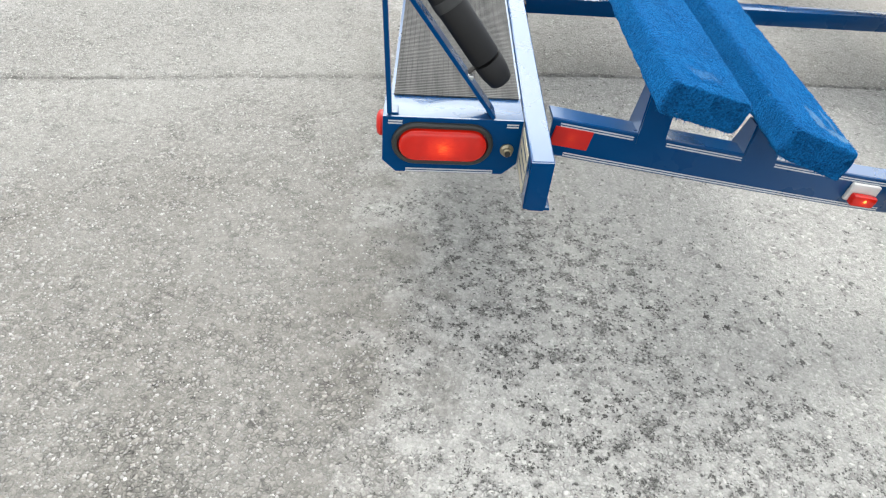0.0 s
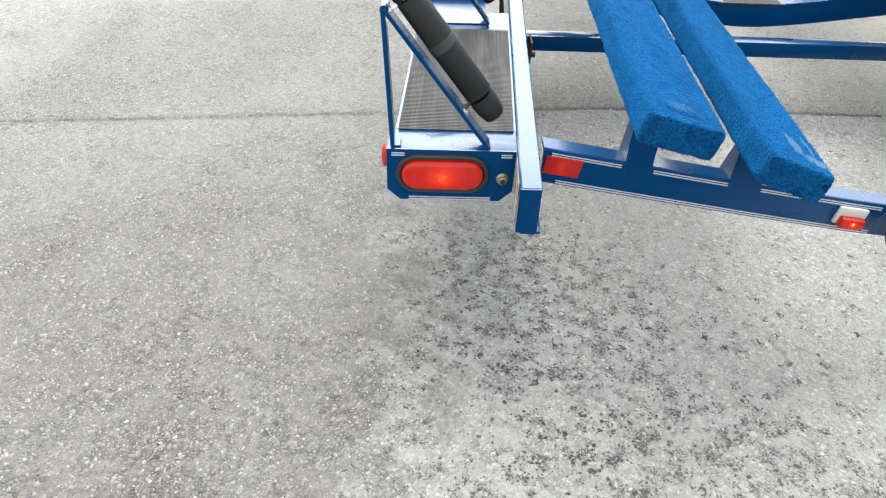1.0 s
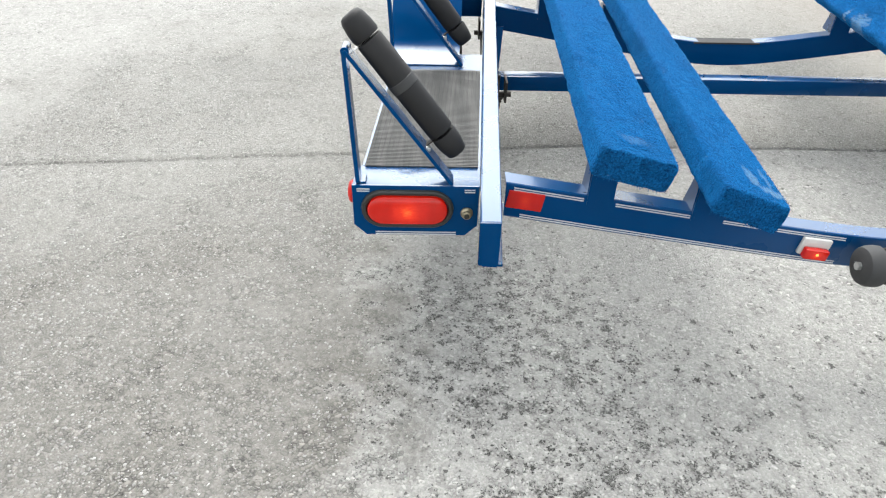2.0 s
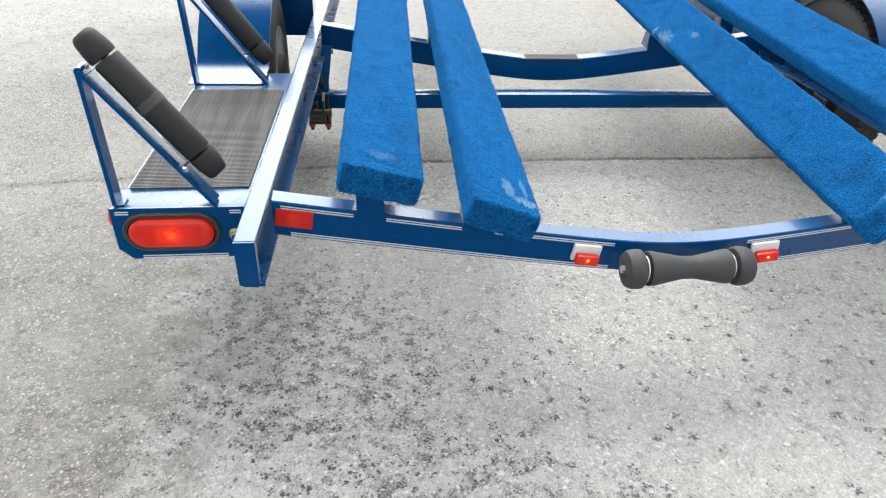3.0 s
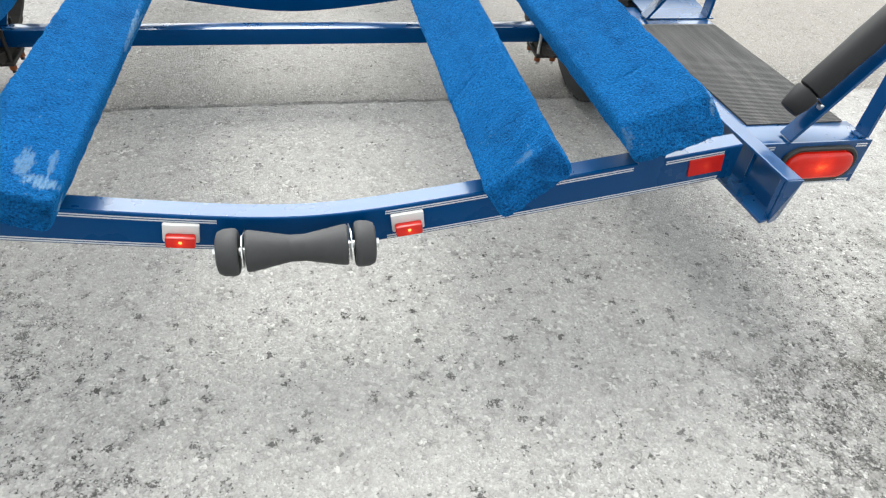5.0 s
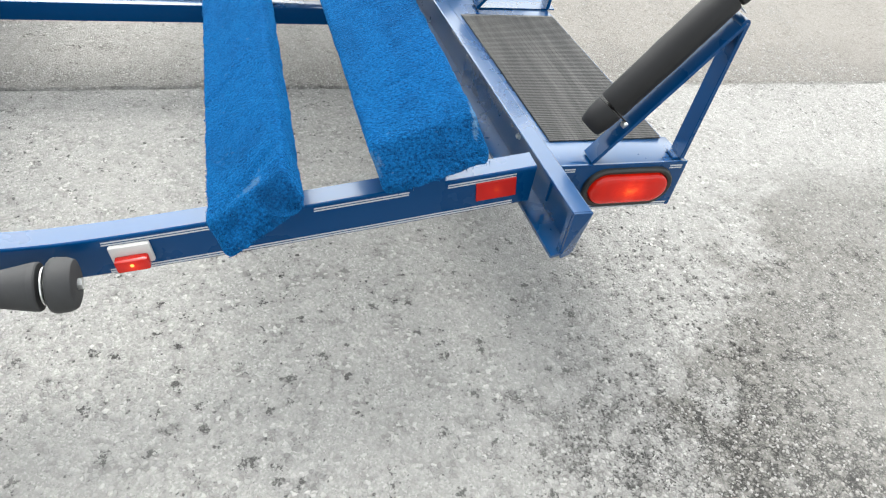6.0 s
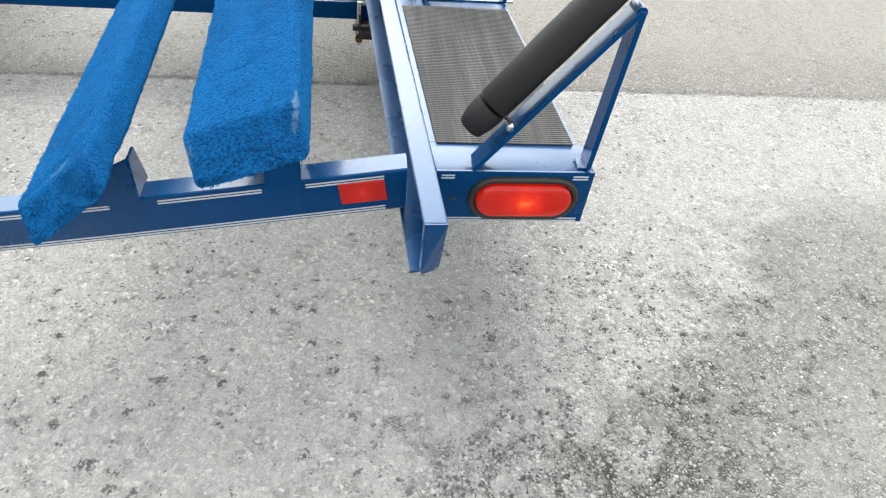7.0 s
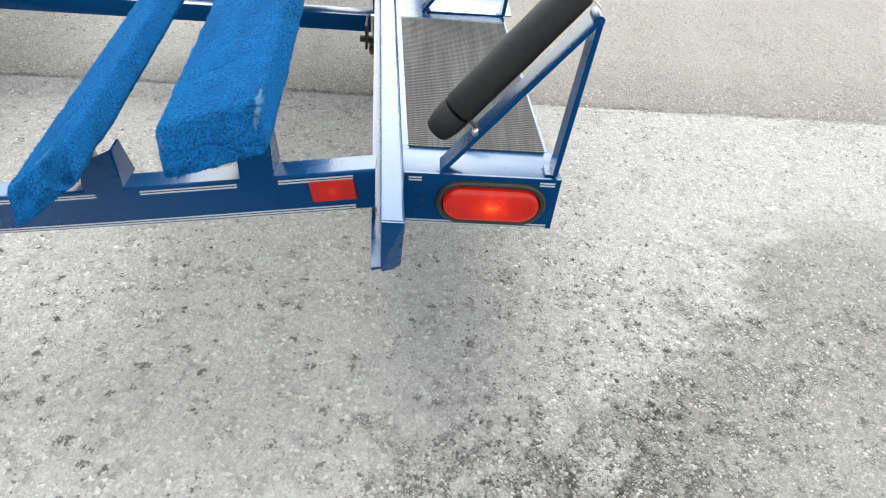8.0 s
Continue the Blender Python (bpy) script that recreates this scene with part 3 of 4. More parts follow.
def build_rail(side):
    """A channel, open towards the middle, with a capped rear end."""
    t, y0, y1 = 0.006, -0.132, 2.9
    o = RAIL_OUT[side]
    i = o - (0.042 if side < 0 else 0.037)
    lip = 0.008 if side < 0 else 0.015
    bm = bmesh.new()
    r = 0.004
    e = 0.0022
    prism(bm, [(i + e, RAIL_TOP), (o - r, RAIL_TOP), (o - r * 0.3, RAIL_TOP - r * 0.3), (o, RAIL_TOP - r), (o, RAIL_LOW + r), (o - r * 0.3, RAIL_LOW + r * 0.3), (o - r, RAIL_LOW),
               (i - lip, RAIL_LOW), (i - lip, RAIL_LOW + t), (o - t, RAIL_LOW + t), (o - t, RAIL_TOP - t), (i, RAIL_TOP - t), (i, RAIL_TOP - e), (i + e * 0.3, RAIL_TOP - e * 0.3)], "y", y0, y1)
    rake_end(bm, y0, i, o, 0.013 if side > 0 else 0.003)
    sheared(bm, side)
    rail = part("side_rail", bm, PAINT, trailer, "blue steel channel along the trailer's side", smooth=True, angle=15)
    bm = bmesh.new()
    prism(bm, [(i + 0.001, RAIL_TOP - 0.001), (o - 0.001, RAIL_TOP - 0.001), (o - 0.003, RAIL_LOW + 0.010), (o - 0.010, RAIL_LOW + 0.001), (i + 0.004, RAIL_LOW + 0.001), (i + 0.001, RAIL_LOW + 0.008)], "y", y0 - 0.004, y0 + 0.001)
    rake_end(bm, y0, i, o, 0.013 if side > 0 else 0.003)
    sheared(bm, side)
    part("end_cap", bm, PAINT, rail)
    bm = bmesh.new()
    box(bm, (i + 0.002, y0 + 0.004, RAIL_LOW + t), (i + 0.006, y0 + 0.016, RAIL_TOP - t), 0.0008)
    sheared(bm, side)
    part("end_lip", bm, PAINT, rail)
    if side > 0:
        # nothing is cut here: a black disc gives the shade inside the hole
        bm = bmesh.new()
        spin(bm, [(0.0035, 0), (0.0035, 0.001)], axis_pose((i + 0.014, y0 + 0.0045, RAIL_LOW + 0.014), (i + 0.014, y0 - 1, RAIL_LOW + 0.014)), 12)
        sheared(bm, side)
        part("drain_hole", bm, GROMMET, rail)
    else:
        bm = bmesh.new()
        box(bm, (o - 0.0004, y0 + 0.034, RAIL_LOW + 0.012), (o + 0.0006, -0.006, RAIL_TOP - 0.012))
        sheared(bm, side)
        part("decal", bm, DECAL, rail, "worn cream decal")
        for k in range(3):
            bm = bmesh.new()
            box(bm, (o + 0.0004, y0 + 0.038, RAIL_LOW + 0.030 + 0.022 * k), (o + 0.0010, -0.010, RAIL_LOW + 0.035 + 0.022 * k))
            sheared(bm, side)
            part("decal_bar", bm, PAINT, rail)
    bolt("bolt", (inward(side, o - t - 0.0005, 0.16), 0.16, RAIL_LOW + 0.060), (-side, 0, 0), 0.005, rail)
    # bead of weld where the cross beams meet the rail
    for yb in (0.02, 1.24):
        bm = bmesh.new()
        spin(bm, [(0.001, 0), (0.0035, 0.003), (0.0032, 0.062), (0.001, 0.066)], pose(inward(side, o - t - 0.002, yb), yb - 0.022, RAIL_LOW + 0.022), 8)
        part("weld", bm, PAINT, rail)
    return rail


for s in (-1, 1):
    build_rail(s)


# ---- steps with ribbed mats, tail plates and lamps
STEP_TOP, STEP_OUT, STEP_END = 0.452, 1.219, 0.745


def build_step(side):
    bm = bmesh.new()
    x0, x1 = RAIL_OUT[side] + 0.001, STEP_OUT
    box(bm, (x0, 0.004, STEP_TOP - 0.004), (x1, 0.082, STEP_TOP), 0.001)
    x1 -= 0.010
    box(bm, (x0, 0.0821, STEP_TOP - 0.004), (x1, STEP_END, STEP_TOP), 0.0)
    box(bm, (x1 - 0.004, 0.0821, STEP_TOP - 0.055), (x1, STEP_END, STEP_TOP - 0.0045), 0.001)
    box(bm, (x0, STEP_END - 0.004, STEP_TOP - 0.055), (x1 - 0.0045, STEP_END, STEP_TOP - 0.0045), 0.001)
    sheared(bm, side)
    step = part("step", bm, PAINT, trailer, "blue steel side step", smooth=True)
    # mat: thin sheet and cross ribs
    m0, m1, ya, yb = 0.963, STEP_OUT - 0.016, 0.078, 0.616
    bm = bmesh.new()
    pitch, low_z, mid_z, top_z = 0.0062, STEP_TOP + 0.0003, STEP_TOP + 0.003, STEP_TOP + 0.0044
    line = [(ya, mid_z)]
    for k in range(int((yb - ya - 0.008) / pitch)):
        y = ya + 0.006 + k * pitch
        line += [(y - 0.0025, mid_z), (y - 0.0012, top_z), (y + 0.0012, top_z), (y + 0.0025, mid_z)]
    line.append((yb, mid_z))
    ends = [(bm.verts.new((m0, *c)), bm.verts.new((m1, *c)), bm.verts.new((m0, c[0], low_z)), bm.verts.new((m1, c[0], low_z))) for c in line]
    for p, q in zip(ends, ends[1:]):
        bm.faces.new((p[0], p[1], q[1], q[0]))
        bm.faces.new((p[0], q[0], q[2], p[2]))
        bm.faces.new((p[1], p[3], q[3], q[1]))
    bm.faces.new((ends[0][0], ends[0][2], ends[0][3], ends[0][1]))
    bm.faces.new((ends[-1][0], ends[-1][1], ends[-1][3], ends[-1][2]))
    sheared(bm, side)
    part("mat", bm, MAT, step, "black ribbed rubber anti-slip mat")
    # tail plate
    top, low, c = 0.4535, (0.332 if side < 0 else 0.346), 0.026
    inner = RAIL_OUT[side] + 0.002
    if side < 0:
        outline = [(inner, top), (STEP_OUT, top), (STEP_OUT, low + c), (STEP_OUT - c, low), (inner + c, low), (inner, low + c)]
    else:
        outline = [(inner, top), (STEP_OUT, top), (STEP_OUT - 0.002, low), (inner, low)]
    bm = bmesh.new()
    prism(bm, outline, "y", -0.002, 0.0035, 0.0008)
    for v in bm.verts:
        v.co.x *= side
    plate = part("tail_plate", bm, PAINT, trailer, "blue steel plate that carries the tail lamp")
    for x0, x1, z in ((inner + 0.008, inner + 0.030, top - 0.007), (STEP_OUT - 0.036, STEP_OUT - 0.010, top - 0.007), (inner + 0.045 if side < 0 else inner + 0.004, STEP_OUT - 0.045 if side < 0 else STEP_OUT - 0.012, low + 0.0095)):
        for k in (0, 1):
            bm = bmesh.new()
            box(bm, (min(side * x0, side * x1), -0.0027, z - 0.0052 * k - 0.0026), (max(side * x0, side * x1), -0.0018, z - 0.0052 * k))
            part("pinstripe", bm, VINYL, plate)
    # oval lamp in its rubber ring
    cx, cz = (-1.106 if side < 0 else 1.104), 0.3995
    bm = bmesh.new()
    rings = []
    for w, h, y in ((0.192, 0.090, -0.002), (0.190, 0.088, -0.008), (0.184, 0.082, -0.0105), (0.172, 0.071, -0.0095), (0.167, 0.066, -0.004), (0.166, 0.065, 0.002)):
        rings.append([bm.verts.new((cx + px, y, cz + pz)) for px, pz in oval(w, h, 12)])
    n = len(rings[0])
    for a, b in zip(rings, rings[1:]):
        for k in range(n):
            bm.faces.new((a[k], a[(k + 1) % n], b[(k + 1) % n], b[k]))
    lamp = part("tail_lamp", bm, GROMMET, trailer, "oval red tail lamp in a black rubber ring", smooth=True)
    bm = bmesh.new()
    rings = []
    for f, y in ((0.985, -0.003), (0.985, -0.010), (0.985, -0.0125), (0.95, -0.0145), (0.85, -0.0165), (0.6, -0.0185), (0.3, -0.0195)):
        rings.append([bm.verts.new((cx + px, y, cz + pz)) for px, pz in oval(0.166 - 0.066 * (1 - f), 0.066 * max(f, 0.05), 12)])
    for a, b in zip(rings, rings[1:]):
        for k in range(n):
            bm.faces.new((a[k], a[(k + 1) % n], b[(k + 1) % n], b[k]))
    bm.faces.new(rings[-1])
    part("lens", bm, LENS, lamp, "domed red lens, lit", smooth=True)
    bm = bmesh.new()
    bmesh.ops.create_uvsphere(bm, u_segments=10, v_segments=6, radius=0.0045, matrix=pose(cx + 0.004, -0.0168, cz) @ Matrix.Diagonal((1.2, 0.6, 1.0, 1)))
    part("bulb", bm, FILAMENT, lamp, "lit bulb showing through the lens", smooth=True)
    if side < 0:
        # brass-coloured fitting beside the lamp, and the side marker
        bm = bmesh.new()
        spin(bm, [(0.013, 0), (0.013, 0.004), (0.009, 0.008), (0.009, 0.013), (0.006, 0.0145)], axis_pose((-0.983, -0.002, 0.391), (-0.983, -0.05, 0.391)), 18)
        fit = part("fitting", bm, BRASS, plate, "worn brass fitting", smooth=True)
        bm = bmesh.new()
        spin(bm, [(0.0055, 0), (0.0055, 0.003)], axis_pose((-0.983, -0.0165, 0.391), (-0.983, -0.05, 0.391)), 14)
        part("socket", bm, GROMMET, fit)
    else:
        # the plate is whole; the hole's dark is a small black disc on it
        bm = bmesh.new()
        spin(bm, [(0.004, 0), (0.004, 0.001)], axis_pose((0.985, -0.0021, 0.398), (0.985, -0.05, 0.398)), 12)
        part("hole", bm, GROMMET, plate)
    if side > 0:
        return
    bm = bmesh.new()
    spin(bm, [(0.024, 0), (0.024, 0.006), (0.020, 0.010), (0.010, 0.0125)], axis_pose((side * (STEP_OUT - 0.001), 0.03, 0.420), (side * (STEP_OUT + 0.1), 0.03, 0.420)), 20)
    part("side_marker", bm, REFLECTOR, trailer, "round red side marker", smooth=True)


for s in (-1, 1):
    build_step(s)


# ---- guides: bent flat bar with a slanted black roller
def build_guide(side, y):
    shift = -TAPER * y
    base_out, base_in = Vector((1.208 + shift, y, STEP_TOP + 0.004)), Vector((1.016 + shift, y - 0.004, STEP_TOP + 0.004))
    top = Vector((1.226 + shift, y + 0.012, 0.722)) if side > 0 else Vector((1.221 + shift, y + 0.030, 0.716))
    bm = bmesh.new()
    bar(bm, base_out, top + Vector((0.003, 0, 0.002)), 0.038, 0.009)
    bar(bm, base_out + Vector((-0.016, 0, -0.0015)), base_out + Vector((0.004, 0, -0.0015)), 0.030, 0.004)
    for v in bm.verts:
        v.co.x *= side
    post = part("guide_post", bm, PAINT, trailer, "bent blue flat-bar roller guide")
    slope = (top - base_in).normalized()
    bm = bmesh.new()
    bar(bm, base_in, top + slope * 0.002, 0.039, 0.008)
    up = slope.cross(Vector((0, 1, 0))).normalized()
    if up.z < 0:
        up = -up
    spin(bm, [(0.0085, -0.017), (0.0085, 0.017)], axis_pose(top, top + Vector((0, 1, 0))), 18)
    for v in bm.verts:
        v.co.x *= side
    part("diagonal", bm, PAINT, post, smooth=True)
    # the roller lies along the diagonal, on its inner upper side
    fat, long = (0.93, 0.257) if side > 0 else (0.90, 0.226)
    start = base_in + slope * 0.093 + up * (0.046 if side > 0 else 0.043) + Vector((0, 0.012, 0))

    def turned(name, profile, mat):
        bm = bmesh.new()
        spin(bm, [(r * fat, h) for r, h in profile], axis_pose(start, start + slope), 26)
        for v in bm.verts:
            v.co.x *= side
        return part(name, bm, mat, post, smooth=True)

    tagged(turned("roller", [(0.028, 0.001), (0.030, 0.004), (0.0305, 0.10), (0.0312, 0.120), (0.0312, 0.135), (0.0305, 0.155), (0.030, long - 0.004), (0.028, long - 0.001)], PAD), "black rubber guide roller")
    turned("roller_end", [(0.020, -0.054), (0.0235, -0.051), (0.0285, -0.030), (0.030, -0.010), (0.029, -0.004)], PAD)
    turned("roller_end", [(0.029, long + 0.004), (0.031, long + 0.010), (0.0305, long + 0.026), (0.027, long + 0.046), (0.0225, long + 0.054), (0.016, long + 0.057)], PAD)
    if side < 0 and y < 0.3:
        turned("band", [(0.0300, 0.112), (0.0320, 0.114), (0.0320, 0.131), (0.0300, 0.133)], ROLLER)
    turned("spindle", [(0.008, -0.01), (0.008, long + 0.013)], RUST)
    for along in (-0.0015, long + 0.0015):
        bm = bmesh.new()
        at = start + slope * along
        bar(bm, at - up * (0.046 if along < 0 else 0.040) + Vector((0, -0.008, 0)), at + up * 0.008, 0.016, 0.0022)
        for v in bm.verts:
            v.co.x *= side
        part("bracket", bm, STEEL if along > 0 else RUST, post)
    b = base_in + slope * 0.086 + up * 0.003
    bm = bmesh.new()
    box(bm, (side * b.x - 0.006, b.y - 0.010, b.z - 0.003), (side * b.x + 0.006, b.y + 0.002, b.z + 0.006), 0.0015)
    part("nut", bm, STEEL, post)


for s in (-1, 1):
    build_guide(s, 0.022)
    build_guide(s, 0.668)


# ---- fenders, wheels, axle
AXLE_Y, AXLE_Z, HUB_Z, WHEEL_R = 1.09, 0.232, 0.30, 0.303


def build_fender(side):
    """Round sheet fender with a foot on the step, a flat outer cheek and an inner wall beyond the wheel."""
    bm = bmesh.new()
    x0, x1, t, R = 1.025, 1.228, 0.004, 0.362
    low = STEP_TOP + 0.010
    first = math.asin((low - HUB_Z) / R)
    arc = [first + (math.pi - 2 * first) * i / 28 for i in range(29)]
    outer = [(AXLE_Y - R * math.cos(a), HUB_Z + R * math.sin(a)) for a in arc]
    inner = [(AXLE_Y - (R - t) * math.cos(a), HUB_Z + (R - t) * math.sin(a)) for a in arc]
    y0 = outer[0][0]
    sec = [(y0 - 0.112, STEP_TOP + 0.0035), (y0 - 0.010, STEP_TOP + 0.0140)] + outer[1:] + inner[:0:-1] + [(y0 - 0.007, STEP_TOP + 0.0100), (y0 - 0.112, STEP_TOP + 0.0008)]
    prism(bm, sec, "x", x0, x1)
    prism(bm, inner, "x", x1 - t, x1)
    sheared(bm, side)
    fender = part("fender", bm, PAINT, trailer, "blue steel round fender over the wheel", smooth=True)
    # inner wall of the fender's front end, in the same blue as the rest
    bm = bmesh.new()
    y1 = outer[-1][0]
    box(bm, (0.962, y1 - 0.034, 0.364), (1.088, y1 - 0.026, 0.60), 0.001)
    box(bm, (0.962, y1 - 0.026, 0.592), (1.088, y1 + 0.05, 0.60), 0.001)
    sheared(bm, side)
    part("fender_inner_wall", bm, PAINT, fender, "folded blue inner wall of the fender, beyond the wheel")


def build_wheel(side):
    x = side * 1.052
    m = axis_pose((x - side * 0.075, AXLE_Y, HUB_Z), (x + side, AXLE_Y, HUB_Z)) @ Matrix.Diagonal((1, 1, 0.833, 1))
    bm = bmesh.new()
    R = WHEEL_R
    spin(bm, [(0.172, 0.012), (0.19, 0.004), (0.235, 0.0), (0.270, 0.004), (R - 0.012, 0.018), (R - 0.003, 0.032), (R, 0.06), (R, 0.12), (R - 0.003, 0.148), (R - 0.012, 0.162), (0.27, 0.176), (0.235, 0.18), (0.19, 0.176), (0.172, 0.168)], m, 56)
    # tread blocks along both shoulders and the middle
    for k in range(60):
        a = 2 * math.pi * k / 60
        for z0, z1, off in ((0.026, 0.062, 0.0), (0.070, 0.110, 0.5), (0.118, 0.154, 0.0)):
            b = a + off * 2 * math.pi / 60
            w = 0.36 * 2 * math.pi / 60
            vs = []
            for rr in (R - 0.012, R + 0.0015):
                for aa, zz in ((b - w, z0), (b + w, z0), (b + w, z1), (b - w, z1)):
                    vs.append(bm.verts.new(m @ Vector((rr * math.cos(aa), rr * math.sin(aa), zz))))
            bm.faces.new(vs[4:8])
            for i in range(4):
                bm.faces.new((vs[i], vs[(i + 1) % 4], vs[4 + (i + 1) % 4], vs[4 + i]))
    wheel = part("wheel", bm, TYRE, trailer, "trailer wheel with a worn black tyre", smooth=True)
    bm = bmesh.new()
    spin(bm, [(0.171, 0.010), (0.178, 0.008), (0.178, 0.004), (0.166, 0.002), (0.160, 0.02), (0.150, 0.045), (0.148, 0.125), (0.10, 0.135), (0.07, 0.12), (0.04, 0.12)], m, 40)
    part("rim", bm, RIM, wheel, "bright galvanised rim", smooth=True)
    bm = bmesh.new()
    spin(bm, [(0.04, -0.022), (0.070, -0.020), (0.086, -0.008), (0.090, 0.04), (0.06, 0.06), (0.05, 0.09)], m, 28)
    part("brake_drum", bm, RUST, wheel, "rusty black brake drum", smooth=True)
    bm = bmesh.new()
    spin(bm, [(0.022, -0.16), (0.022, 0.02)], m, 16)
    part("stub", bm, RUST, wheel)


def build_axle():
    bm = bmesh.new()
    h = 0.027
    box(bm, (-0.865, AXLE_Y - h, AXLE_Z - h), (0.865, AXLE_Y + h, AXLE_Z + h), 0.005)
    axle = part("axle", bm, PAINT, trailer, "square blue axle tube", smooth=True)
    for side in (-1, 1):
        # crank up to the stub
        bm = bmesh.new()
        bar(bm, (side * 0.862, AXLE_Y, AXLE_Z), (side * 0.90, AXLE_Y, HUB_Z), 0.052, 0.052, bevel=0.004)
        part("axle_crank", bm, PAINT, axle)
        # flat strut from the front cross beam down to the axle
        bm = bmesh.new()
        bar(bm, (side * 0.828, 1.205, 0.385), (side * 0.846, AXLE_Y + 0.012, AXLE_Z + 0.026), 0.036, 0.008, out=(1, 0, 0))
        part("strut", bm, PAINT, axle)
        # leaf spring: a few bowed leaves under the rail
        xs = side * 0.858
        leaves = bmesh.new()
        for k, length in enumerate((0.30, 0.24, 0.17, 0.10)):
            pts = []
            for i in range(13):
                u = -1 + i / 6
                pts.append((AXLE_Y + u * length, AXLE_Z - 0.028 + 0.105 * (u * length / 0.30) ** 2 - 0.008 * k))
            outline = pts + [(a, b - 0.007) for a, b in reversed(pts)]
            prism(leaves, outline, "x", xs - 0.022, xs + 0.022)
        spring = part("leaf_spring", leaves, RUST, trailer, "black rusty leaf spring")
        for yy in (AXLE_Y - 0.045, AXLE_Y + 0.045):
            bm = bmesh.new()
            for dx in (-0.028, 0.028):
                spin(bm, [(0.006, 0), (0.006, 0.128)], pose(xs + dx, yy, AXLE_Z - 0.096), 10)
            box(bm, (xs - 0.034, yy - 0.006, AXLE_Z + 0.0275), (xs + 0.034, yy + 0.006, AXLE_Z + 0.0385), 0.003)
            part("u_bolt", bm, STEEL if side > 0 else RUST, spring)
        bm = bmesh.new()
        box(bm, (xs - 0.038, AXLE_Y - 0.06, AXLE_Z - 0.071), (xs + 0.038, AXLE_Y + 0.06, AXLE_Z - 0.0595), 0.002)
        part("tie_plate", bm, RUST, spring)
        for dx in (-0.028, 0.028):
            for dy in (-0.045, 0.045):
                bm = bmesh.new()
                spin(bm, [(0.011, -0.086), (0.011, -0.0715)], pose(xs + dx, AXLE_Y + dy, AXLE_Z), 6)
                part("nut", bm, ORANGE, spring, "nut orange with rust")
        for yy in (AXLE_Y - 0.285, AXLE_Y + 0.285):
            for dx in (-0.027, 0.027):
                bm = bmesh.new()
                prism(bm, [(yy - 0.035, 0.356), (yy + 0.035, 0.356), (yy + 0.022, 0.285), (yy - 0.022, 0.285)], "x", xs + dx - 0.003, xs + dx + 0.003)
                part("hanger", bm, RUST, spring)
            bm = bmesh.new()
            spin(bm, [(0.009, -0.045), (0.009, 0.045)], pose(xs, yy, 0.305) @ pose(0, 0, 0, 0, 90, 0), 8)
            part("bolt", bm, RUST, spring)


for s in (-1, 1):
    build_fender(s)
    build_wheel(s)
build_axle()


